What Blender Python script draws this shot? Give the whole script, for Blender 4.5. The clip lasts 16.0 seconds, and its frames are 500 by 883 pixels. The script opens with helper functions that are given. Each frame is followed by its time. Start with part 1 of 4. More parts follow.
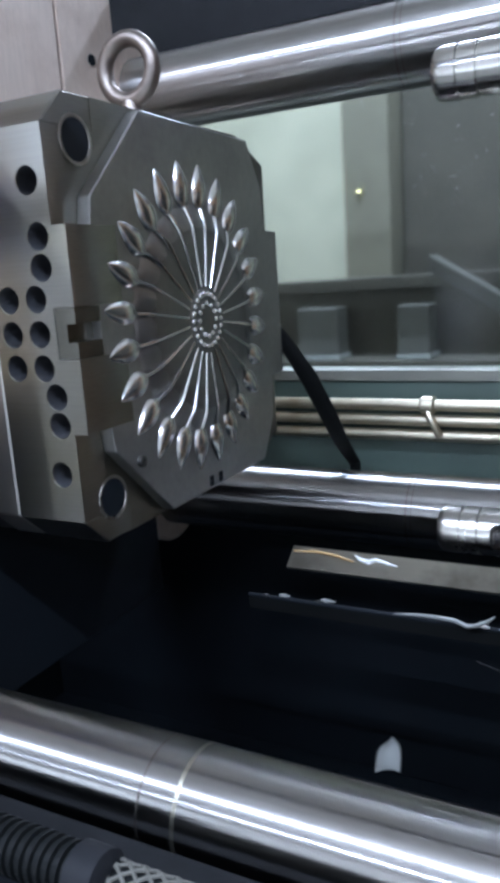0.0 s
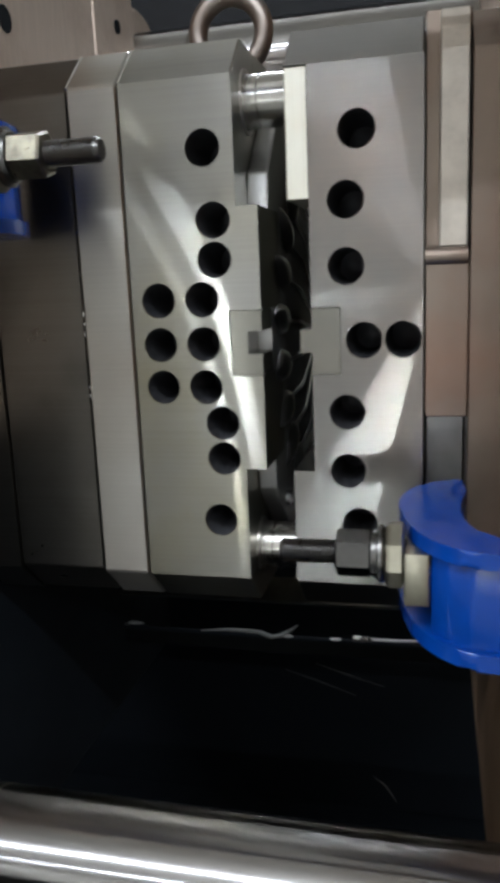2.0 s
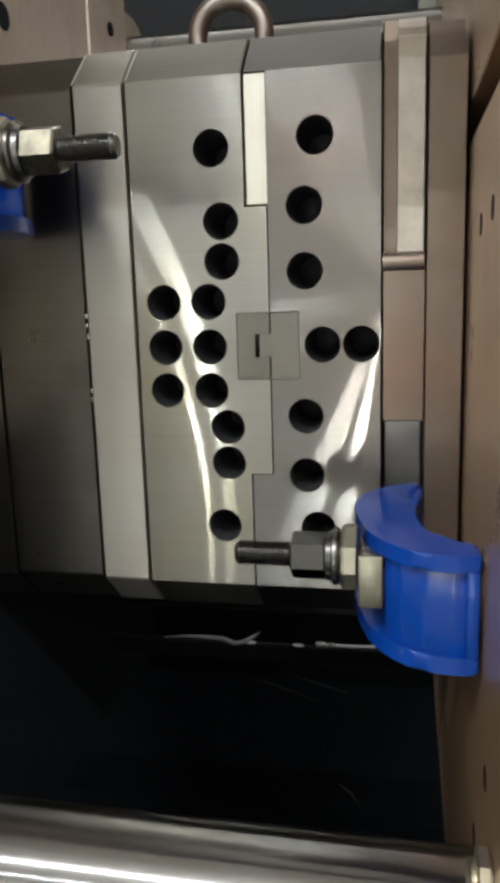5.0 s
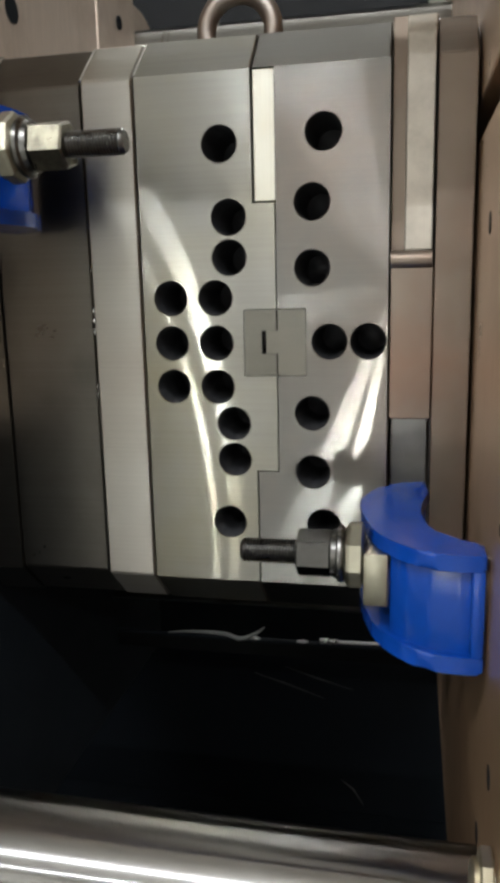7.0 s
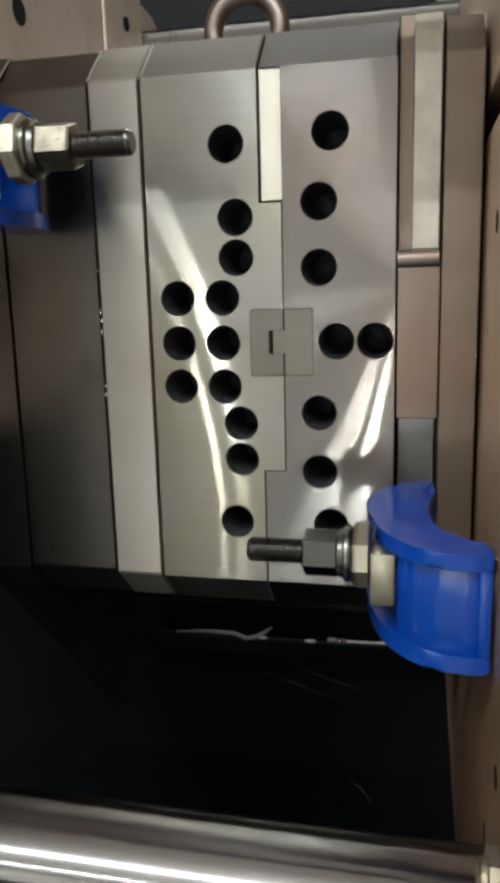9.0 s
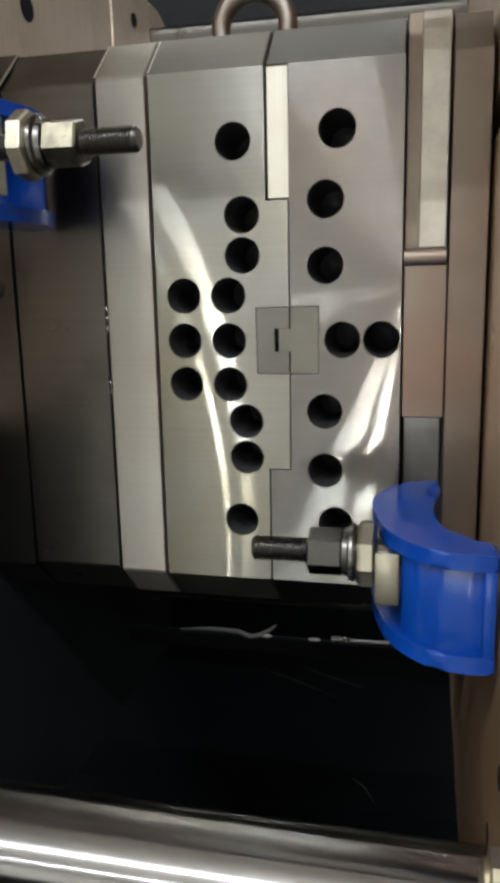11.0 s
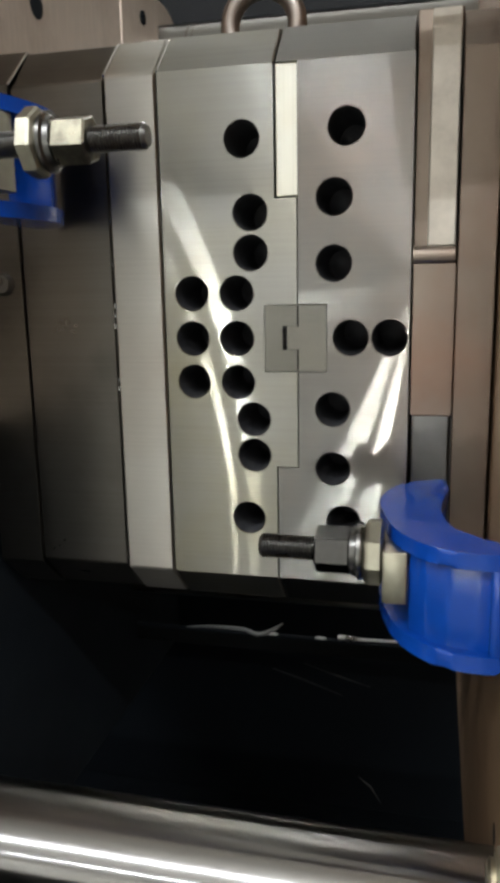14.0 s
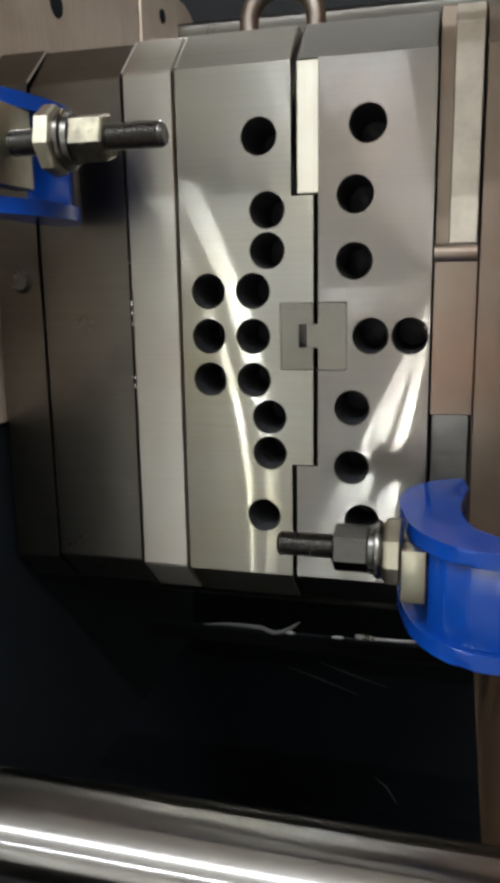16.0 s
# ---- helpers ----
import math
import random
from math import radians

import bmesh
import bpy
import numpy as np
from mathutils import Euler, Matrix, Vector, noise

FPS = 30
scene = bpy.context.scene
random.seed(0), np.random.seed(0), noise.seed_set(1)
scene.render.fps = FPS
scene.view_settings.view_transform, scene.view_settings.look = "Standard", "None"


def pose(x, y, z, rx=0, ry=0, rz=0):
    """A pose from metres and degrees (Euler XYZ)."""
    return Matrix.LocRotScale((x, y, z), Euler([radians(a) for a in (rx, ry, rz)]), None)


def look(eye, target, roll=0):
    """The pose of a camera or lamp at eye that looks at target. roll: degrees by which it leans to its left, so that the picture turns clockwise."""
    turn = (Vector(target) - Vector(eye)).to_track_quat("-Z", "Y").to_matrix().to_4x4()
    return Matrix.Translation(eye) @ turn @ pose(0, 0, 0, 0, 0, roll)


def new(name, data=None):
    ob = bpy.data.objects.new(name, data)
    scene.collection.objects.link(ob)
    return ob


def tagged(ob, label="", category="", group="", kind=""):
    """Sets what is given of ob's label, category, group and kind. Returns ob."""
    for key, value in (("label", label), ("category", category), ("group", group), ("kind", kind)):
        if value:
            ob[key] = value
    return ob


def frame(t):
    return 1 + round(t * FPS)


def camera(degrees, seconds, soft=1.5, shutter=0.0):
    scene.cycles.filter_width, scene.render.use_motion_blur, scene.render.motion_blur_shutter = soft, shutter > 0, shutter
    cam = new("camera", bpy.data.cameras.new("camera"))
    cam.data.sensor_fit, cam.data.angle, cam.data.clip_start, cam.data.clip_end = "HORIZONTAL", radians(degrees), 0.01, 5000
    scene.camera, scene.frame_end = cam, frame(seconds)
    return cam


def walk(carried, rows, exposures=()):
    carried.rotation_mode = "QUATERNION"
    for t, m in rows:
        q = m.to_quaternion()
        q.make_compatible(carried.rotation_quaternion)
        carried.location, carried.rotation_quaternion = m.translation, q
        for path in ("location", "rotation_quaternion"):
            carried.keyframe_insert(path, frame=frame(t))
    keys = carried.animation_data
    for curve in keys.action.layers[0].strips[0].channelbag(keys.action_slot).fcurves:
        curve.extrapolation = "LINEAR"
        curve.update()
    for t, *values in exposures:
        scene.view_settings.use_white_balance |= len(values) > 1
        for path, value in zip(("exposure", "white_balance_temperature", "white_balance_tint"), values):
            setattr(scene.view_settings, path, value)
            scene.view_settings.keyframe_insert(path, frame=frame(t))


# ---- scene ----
cam = camera(36.0, 16.0, soft=4.8, shutter=0.5)
PATH = [
    (0.0, pose(-0.0282, -0.7586, 0.0060, 77.663, 3.734, 27.074)),
    (0.5, pose(-0.0279, -0.7572, 0.0067, 77.607, 3.715, 26.591)),
    (0.8, pose(-0.0275, -0.7571, 0.0055, 77.64, 3.68, 26.0)),
    (1.0, pose(-0.0272, -0.7571, 0.0051, 77.663, 3.643, 24.508)),
    (1.2, pose(-0.0243, -0.7587, 0.0072, 77.628, 3.543, 22.690)),
    (1.5, pose(-0.0196, -0.7544, 0.0057, 77.863, 3.106, 18.823)),
    (1.8, pose(-0.0122, -0.7526, 0.0036, 78.283, 2.513, 15.310)),
    (2.1, pose(-0.0125, -0.7511, 0.0073, 78.313, 2.252, 12.446)),
    (2.5, pose(-0.0049, -0.7506, 0.0041, 78.783, 1.944, 11.087)),
    (3.0, pose(-0.0028, -0.7512, 0.0026, 78.915, 1.748, 10.659)),
    (3.5, pose(0.0000, -0.7500, -0.0000, 79.086, 1.679, 10.821)),
    (4.0, pose(-0.0001, -0.7510, -0.0002, 79.057, 1.648, 10.974)),
    (6.5, pose(-0.0002, -0.7499, 0.0021, 78.628, 1.571, 11.622)),
    (7.0, pose(-0.0012, -0.7501, 0.0022, 78.547, 1.278, 11.666)),
    (7.5, pose(-0.0009, -0.7510, 0.0003, 78.613, 1.326, 11.956)),
    (8.0, pose(-0.0000, -0.7503, 0.0014, 78.551, 1.412, 12.221)),
    (8.5, pose(0.0003, -0.7504, 0.0026, 78.540, 1.492, 12.223)),
    (11.0, pose(0.0003, -0.7494, 0.0024, 78.386, 1.203, 12.725)),
    (11.5, pose(0.0015, -0.7489, 0.0015, 78.469, 1.259, 12.863)),
    (12.0, pose(0.0021, -0.7488, 0.0018, 78.483, 1.246, 12.856)),
    (12.5, pose(0.0010, -0.7486, 0.0020, 78.434, 1.047, 12.826)),
    (13.0, pose(0.0002, -0.7491, 0.0004, 78.476, 1.012, 13.097)),
    (13.5, pose(-0.0001, -0.7493, 0.0021, 78.276, 1.095, 13.281)),
    (14.0, pose(-0.0006, -0.7490, 0.0019, 78.269, 1.064, 13.271)),
    (14.5, pose(-0.0026, -0.7492, 0.0009, 78.356, 0.953, 13.027)),
    (15.0, pose(-0.0013, -0.7486, -0.0005, 78.459, 0.891, 13.280)),
    (15.5, pose(-0.0010, -0.7486, -0.0008, 78.407, 0.844, 13.918)),
    (16.0, pose(-0.0016, -0.7488, 0.0008, 78.210, 0.933, 14.649)),
]
walk(cam, PATH, exposures=[(0.0, 0.84, 5150, 14), (1.2, 0.7, 5200, 14), (1.5, 0.6, 5250, 14), (1.8, 0.22, 5800, 12), (2.1, 0.27, 6150, 10), (3.0, 0.34, 6550, 9), (16.0, 0.41, 6500, 9)])

# ---------------------------------------------------------------- world and light
world = bpy.data.worlds.new("hall_air")
world.use_nodes = True
world.node_tree.nodes["Background"].inputs[0].default_value = (0.55, 0.6, 0.68, 1)
world.node_tree.nodes["Background"].inputs[1].default_value = 0.05
scene.world = world


def area(name, m, sx, sy, watts, colour):
    d = bpy.data.lights.new(name, "AREA")
    d.shape, d.size, d.size_y, d.energy, d.color = "RECTANGLE", sx, sy, watts, colour
    ob = new(name, d)
    ob.matrix_world = m
    return ob


# (x, y, z) of the hall's tube lamps, each running along x; none in view
# front rows follow glints on the tie bars; others are added for fill
TUBES = [(-1.9, -2.3, 2.3), (-0.3, -2.3, 2.3), (1.3, -2.3, 2.3), (2.9, -2.3, 2.3), (-1.1, -4.4, 2.3), (1.4, -4.4, 2.3), (-0.7, 2.2, 2.3), (-2.3, 3.4, 2.3)]
for x, y, z in TUBES:
    area("tube_light", pose(x, y, z - 0.035), 1.2, 0.05, 44, (0.93, 0.97, 1.0))
# upward fill lamps, added to brighten the ceiling that the chamfers reflect
for x, y, z in TUBES[1:3] + TUBES[4:5] + TUBES[6:7]:
    area("ceiling_fill", pose(x, y, z + 0.075, 180, 0, 0), 1.2, 0.05, 17, (0.93, 0.97, 1.0))
# added lamps behind the camera streak the steel: x, z, width, height, watts
ADDED_LAMPS = [(-0.515, -1.1, 0.013, 0.46, 4.2), (-0.34, -1.1, 0.013, 0.46, 4.2), (-1.8, -0.45, 0.026, 0.6, 6.5), (-1.88, -1.15, 0.02, 0.34, 2.6), (-4.9, 0.9, 1.4, 2.0, 22)]
# placed from where streaks should fall; the wide last one brightens the open half
for x, z, w, h, p in ADDED_LAMPS:
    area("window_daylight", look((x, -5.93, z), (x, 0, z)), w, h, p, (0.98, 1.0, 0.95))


# ---------------------------------------------------------------- materials
def material(name):
    m = bpy.data.materials.new(name)
    m.use_nodes = True
    return m, m.node_tree.nodes, m.node_tree.links, m.node_tree.nodes["Principled BSDF"]


def steel(name, colour, rough=0.3, aniso=0.0, along=(0, 0, 1), grain=(8, 400, 400), bump=0.02, stain=0.25, stain_colour=(0.2, 0.14, 0.1), spots=6.0, metal=1.0):
    m, n, l, b = material(name)
    tc = n.new("ShaderNodeTexCoord")
    mp = n.new("ShaderNodeMapping")
    mp.inputs["Scale"].default_value = grain
    l.new(tc.outputs["Object"], mp.inputs[0])
    g = n.new("ShaderNodeTexNoise")
    g.inputs["Scale"].default_value, g.inputs["Detail"].default_value = 1.0, 3
    l.new(mp.outputs[0], g.inputs["Vector"])
    s = n.new("ShaderNodeTexNoise")
    s.inputs["Scale"].default_value, s.inputs["Detail"].default_value, s.inputs["Roughness"].default_value = spots, 5, 0.6
    l.new(tc.outputs["Object"], s.inputs["Vector"])
    ramp = n.new("ShaderNodeValToRGB")
    ramp.color_ramp.elements[0].position, ramp.color_ramp.elements[1].position = 0.45, 0.75
    ramp.color_ramp.elements[0].color, ramp.color_ramp.elements[1].color = (0, 0, 0, 1), (stain, stain, stain, 1)
    l.new(s.outputs[0], ramp.inputs[0])
    mix = n.new("ShaderNodeMix")
    mix.data_type = "RGBA"
    mix.inputs["A"].default_value, mix.inputs["B"].default_value = (*colour, 1), (*stain_colour, 1)
    l.new(ramp.outputs[0], mix.inputs["Factor"])
    hs = n.new("ShaderNodeMixRGB")
    hs.blend_type = "MULTIPLY"
    hs.inputs[0].default_value = 0.25
    l.new(mix.outputs["Result"], hs.inputs[1])
    l.new(g.outputs[0], hs.inputs[2])
    l.new(hs.outputs[0], b.inputs["Base Color"])
    b.inputs["Metallic"].default_value = metal
    rr = n.new("ShaderNodeMapRange")
    rr.inputs["To Min"].default_value, rr.inputs["To Max"].default_value = rough * 0.75, rough * 1.25
    l.new(s.outputs[0], rr.inputs["Value"])
    l.new(rr.outputs[0], b.inputs["Roughness"])
    if aniso:
        b.inputs["Anisotropic"].default_value = aniso
        # the way in which the highlight is drawn out, across the grinding marks
        t = n.new("ShaderNodeCombineXYZ")
        t.inputs[0].default_value, t.inputs[1].default_value, t.inputs[2].default_value = along
        l.new(t.outputs[0], b.inputs["Tangent"])
    bp = n.new("ShaderNodeBump")
    bp.inputs["Strength"].default_value, bp.inputs["Distance"].default_value = bump * 5, 0.0006
    l.new(g.outputs[0], bp.inputs["Height"])
    l.new(bp.outputs[0], b.inputs["Normal"])
    return m


def brushed(m, field, fine=0.09, stretch=0.9, share=0.36, colour=(0.42, 0.415, 0.4), tint=(0.4, 0.37, 0.33)):
    """Adds fine grinding marks to a steel: a second, much drawn-out gloss. field: ("bent", a, b), the marks turn with the height; ("turned", centre), they run round it; ("straight", way), the gloss is drawn out that way."""
    n, l = m.node_tree.nodes, m.node_tree.links
    b, out = n["Principled BSDF"], n["Material Output"]
    tc = n.new("ShaderNodeTexCoord")
    if field[0] == "bent":
        sep = n.new("ShaderNodeSeparateXYZ")
        l.new(tc.outputs["Object"], sep.inputs[0])
        k = n.new("ShaderNodeMath")
        k.operation = "MULTIPLY_ADD"
        l.new(sep.outputs[2], k.inputs[0])
        k.inputs[1].default_value, k.inputs[2].default_value = field[2], field[1]
        t = n.new("ShaderNodeCombineXYZ")
        l.new(k.outputs[0], t.inputs[0])
        t.inputs[2].default_value = 1.0
    elif field[0] == "turned":
        t = n.new("ShaderNodeVectorMath")
        t.operation = "SUBTRACT"
        l.new(tc.outputs["Object"], t.inputs[0])
        t.inputs[1].default_value = field[1]
    else:
        t = n.new("ShaderNodeCombineXYZ")
        t.inputs[0].default_value, t.inputs[1].default_value, t.inputs[2].default_value = field[1]
    for k in list(b.inputs["Tangent"].links):
        l.remove(k)
    l.new(t.outputs[0], b.inputs["Tangent"])
    g = n.new("ShaderNodeBsdfAnisotropic")
    # large soft patches of tint, standing in for coloured reflections
    patch_noise = n.new("ShaderNodeTexNoise")
    patch_noise.inputs["Scale"].default_value, patch_noise.inputs["Detail"].default_value = 6.5, 3
    l.new(tc.outputs["Object"], patch_noise.inputs["Vector"])
    ramp = n.new("ShaderNodeValToRGB")
    ramp.color_ramp.elements[0].position, ramp.color_ramp.elements[1].position = 0.4, 0.64
    ramp.color_ramp.elements[0].color, ramp.color_ramp.elements[1].color = (*colour, 1), (*tint, 1)
    l.new(patch_noise.outputs[0], ramp.inputs[0])
    l.new(ramp.outputs[0], g.inputs["Color"])
    g.inputs["Roughness"].default_value = fine
    g.inputs["Anisotropy"].default_value = -stretch
    l.new(t.outputs[0], g.inputs["Tangent"])
    mix = n.new("ShaderNodeMixShader")
    mix.inputs[0].default_value = share
    l.new(b.outputs[0], mix.inputs[1])
    l.new(g.outputs[0], mix.inputs[2])
    l.new(mix.outputs[0], out.inputs["Surface"])
    return m


def paint(name, colour, rough=0.4, wear=0.15, wear_colour=(0.1, 0.1, 0.1), scale=14.0, coat=0.0, metal=0.0, bump=0.1):
    m, n, l, b = material(name)
    tc = n.new("ShaderNodeTexCoord")
    s = n.new("ShaderNodeTexNoise")
    s.inputs["Scale"].default_value, s.inputs["Detail"].default_value, s.inputs["Roughness"].default_value = scale, 6, 0.65
    l.new(tc.outputs["Object"], s.inputs["Vector"])
    f = n.new("ShaderNodeTexNoise")
    f.inputs["Scale"].default_value, f.inputs["Detail"].default_value = scale * 22, 2
    l.new(tc.outputs["Object"], f.inputs["Vector"])
    ramp = n.new("ShaderNodeValToRGB")
    ramp.color_ramp.elements[0].position, ramp.color_ramp.elements[1].position = 0.4, 0.8
    ramp.color_ramp.elements[0].color, ramp.color_ramp.elements[1].color = (0, 0, 0, 1), (wear, wear, wear, 1)
    l.new(s.outputs[0], ramp.inputs[0])
    mix = n.new("ShaderNodeMix")
    mix.data_type = "RGBA"
    mix.inputs["A"].default_value, mix.inputs["B"].default_value = (*colour, 1), (*wear_colour, 1)
    l.new(ramp.outputs[0], mix.inputs["Factor"])
    l.new(mix.outputs["Result"], b.inputs["Base Color"])
    rr = n.new("ShaderNodeMapRange")
    rr.inputs["To Min"].default_value, rr.inputs["To Max"].default_value = rough * 0.8, rough * 1.3
    l.new(s.outputs[0], rr.inputs["Value"])
    l.new(rr.outputs[0], b.inputs["Roughness"])
    b.inputs["Coat Weight"].default_value = coat
    b.inputs["Metallic"].default_value = metal
    bp = n.new("ShaderNodeBump")
    bp.inputs["Strength"].default_value, bp.inputs["Distance"].default_value = bump, 0.001
    l.new(f.outputs[0], bp.inputs["Height"])
    l.new(bp.outputs[0], b.inputs["Normal"])
    return m


def glow(name, colour, strength):
    m, n, l, b = material(name)
    b.inputs["Base Color"].default_value = (0.8, 0.8, 0.8, 1)
    b.inputs["Emission Color"].default_value = (*colour, 1)
    b.inputs["Emission Strength"].default_value = strength
    return m


# the stain tones of both ground steels partly stand in for warm reflections
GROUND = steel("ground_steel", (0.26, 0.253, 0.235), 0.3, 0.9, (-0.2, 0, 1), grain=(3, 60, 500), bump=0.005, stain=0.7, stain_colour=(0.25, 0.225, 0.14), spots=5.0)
# darker copy of the same steel: that half's dimmer light is in its colour
GROUND_R = steel("ground_steel_dark", (0.122, 0.118, 0.112), 0.3, 0.9, (0.27, 0, 1), grain=(3, 60, 500), bump=0.005, stain=0.75, stain_colour=(0.21, 0.145, 0.11), spots=4.5)
# mark directions chosen so that the drawn-out gloss fits the camera's view
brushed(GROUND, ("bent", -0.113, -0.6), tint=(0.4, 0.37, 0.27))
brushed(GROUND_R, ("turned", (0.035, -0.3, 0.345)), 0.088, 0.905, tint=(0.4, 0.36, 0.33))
EDGE = steel("plate_steel", (0.5, 0.48, 0.44), 0.3, 0.9, grain=(3, 60, 500), bump=0.012, stain=0.4, stain_colour=(0.4, 0.33, 0.27))
CORE = steel("core_steel", (0.3, 0.3, 0.295), 0.36, grain=(40, 90, 90), bump=0.02, stain=0.4, stain_colour=(0.18, 0.18, 0.18))
CAVITY = steel("cavity_steel", (0.45, 0.45, 0.44), 0.38, grain=(40, 90, 90), bump=0.02, stain=0.4, stain_colour=(0.24, 0.24, 0.24))
POLISH = steel("polished_steel", (0.86, 0.86, 0.85), 0.22, grain=(60, 60, 60), bump=0.01, stain=0.2, stain_colour=(0.5, 0.5, 0.5))
CHROME = steel("tie_bar_chrome", (0.36, 0.355, 0.35), 0.33, 1.0, (1, 0, 0), grain=(2, 160, 160), bump=0.03, stain=0.4, stain_colour=(0.45, 0.42, 0.4), spots=4.0)
brushed(CHROME, ("straight", (1, 0, 0)), 0.14, 0.8, 0.45, (0.46, 0.455, 0.45), (0.38, 0.36, 0.34))
PIN = steel("guide_pin_steel", (0.5, 0.485, 0.455), 0.28, 0.6, (1, 0, 0), grain=(500, 20, 20), stain=0.2)
BLACKOX = steel("black_oxide", (0.16, 0.158, 0.152), 0.28, grain=(200, 200, 200), stain=0.5, stain_colour=(0.22, 0.21, 0.2), spots=40)
NUTST = steel("dark_nut_steel", (0.11, 0.108, 0.104), 0.2, grain=(200, 200, 200), stain=0.6, stain_colour=(0.08, 0.08, 0.08), spots=60)
WORN = steel("worn_nut_steel", (0.25, 0.23, 0.175), 0.3, grain=(200, 200, 200), bump=0.04, stain=0.9, stain_colour=(0.07, 0.065, 0.055), spots=70)
ZINC = steel("zinc_plate", (0.44, 0.42, 0.34), 0.33, grain=(120, 120, 120), bump=0.03, stain=0.4, stain_colour=(0.34, 0.3, 0.22), spots=40)
CASTING = steel("platen_iron", (0.74, 0.62, 0.52), 0.45, 0.5, (0, 0, 1), grain=(20, 300, 20), bump=0.03, stain=0.6, stain_colour=(0.42, 0.3, 0.22), spots=9, metal=0.55)
FACE = steel("platen_face_steel", (0.46, 0.3, 0.182), 0.3, 0.8, (0, 0, 1), grain=(20, 200, 6), bump=0.02, stain=0.9, stain_colour=(0.27, 0.15, 0.08), spots=5, metal=0.5)
CLAMP_ST = steel("clamp_plate_steel", (0.2, 0.16, 0.13), 0.34, 0.85, (0, 0, 1), grain=(20, 200, 20), bump=0.02, stain=0.8, stain_colour=(0.2, 0.115, 0.08), spots=6)
POCKET = steel("shaded_pocket_steel", (0.3, 0.29, 0.275), 0.33, 0.7, (0, 0, 1), grain=(20, 200, 20), bump=0.02, stain=0.5, stain_colour=(0.12, 0.11, 0.1), spots=12)
DARKST = steel("dark_steel", (0.15, 0.14, 0.125), 0.3, 0.7, (0, 0, 1), grain=(3, 60, 400), bump=0.02, stain=0.8, stain_colour=(0.085, 0.08, 0.07), spots=7.0)
OILY = steel("oily_sheet", (0.5, 0.475, 0.41), 0.34, 0.8, (1, 0, 0), grain=(3, 60, 60), bump=0.04, stain=0.7, stain_colour=(0.08, 0.07, 0.06), spots=9)
STRIP = steel("bright_strip_steel", (0.82, 0.8, 0.71), 0.42, grain=(420, 60, 3), bump=0.03, stain=0.4, stain_colour=(0.78, 0.7, 0.55), spots=20)
RINGST = steel("worn_brown_steel", (0.26, 0.225, 0.2), 0.4, grain=(60, 60, 60), bump=0.03, stain=0.6, stain_colour=(0.2, 0.15, 0.12), spots=30)
LIT_WALL = paint("lit_pocket_grey", (0.56, 0.515, 0.45), 0.45, 0.6, (0.3, 0.27, 0.235), 40, metal=0.7)
# dark tones put the shade inside the drilled holes into their colour
BORE = paint("shaded_bore", (0.05, 0.052, 0.058), 0.5, 0.6, (0.03, 0.022, 0.018), 60, metal=0.3)
LOCK = steel("lock_steel", (0.16, 0.153, 0.132), 0.26, 0.95, grain=(3, 60, 400), bump=0.01, stain=0.4, stain_colour=(0.3, 0.25, 0.2))
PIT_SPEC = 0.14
BLUE = paint("blue_enamel", (0.003, 0.047, 0.31), 0.17, 0.55, (0.003, 0.028, 0.17), 25, 0.0)
WHITE = paint("white_plastic", (0.8, 0.8, 0.78), 0.4, 0.1, (0.6, 0.6, 0.58), 40)
DIM_GREY = paint("dim_grey", (0.032, 0.032, 0.031), 0.4, 0.4, (0.025, 0.025, 0.025), 30)
AMBER = paint("amber_plastic", (0.45, 0.3, 0.12), 0.35, 0.3, (0.3, 0.19, 0.07), 40)
MILKY = paint("milky_plastic", (0.26, 0.265, 0.25), 0.4, 0.3, (0.18, 0.18, 0.17), 40)
BLACK = paint("black_paint", (0.006, 0.0065, 0.0075), 0.5, 0.3, (0.03, 0.03, 0.035), 8)
BLACK.node_tree.nodes["Principled BSDF"].inputs["Specular IOR Level"].default_value = 0.15
# near-black stand-in for deep shade: pit, gaps, slots and holes
PIT = paint("shade_black", (0.0062, 0.0085, 0.0115), 0.6, 0.4, (0.006, 0.006, 0.007), 6)
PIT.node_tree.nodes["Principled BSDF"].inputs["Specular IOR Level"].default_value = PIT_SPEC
CRATE = paint("dull_grey_plastic", (0.085, 0.081, 0.067), 0.7, 0.4, (0.07, 0.068, 0.058), 8)
RUBBER = paint("black_rubber", (0.005, 0.0055, 0.0055), 0.5, 0.3, (0.012, 0.012, 0.012), 30)
RUBBER.node_tree.nodes["Principled BSDF"].inputs["Specular IOR Level"].default_value = 0.1
TEAL = paint("teal_machine_paint", (0.085, 0.12, 0.1), 0.5, 0.5, (0.06, 0.075, 0.06), 6)
GREY = paint("grey_machine_paint", (0.2, 0.2, 0.165), 0.5, 0.5, (0.14, 0.14, 0.115), 9)
PIPE = steel("brass_pipe", (0.58, 0.53, 0.4), 0.4, grain=(4, 60, 60), bump=0.05, stain=0.6, stain_colour=(0.3, 0.24, 0.14), spots=12)
WALLP = paint("hall_wall_paint", (0.48, 0.465, 0.35), 0.8, 0.7, (0.3, 0.29, 0.22), 2.5)
CEIL = paint("hall_ceiling_paint", (0.78, 0.75, 0.7), 0.8, 0.3, (0.62, 0.6, 0.56), 2)
DARKP = paint("hall_dark_paint", (0.075, 0.067, 0.05), 0.75, 0.6, (0.045, 0.042, 0.034), 4)
COLUMN = paint("hall_column_paint", (0.2, 0.185, 0.135), 0.8, 0.6, (0.12, 0.11, 0.085), 3)
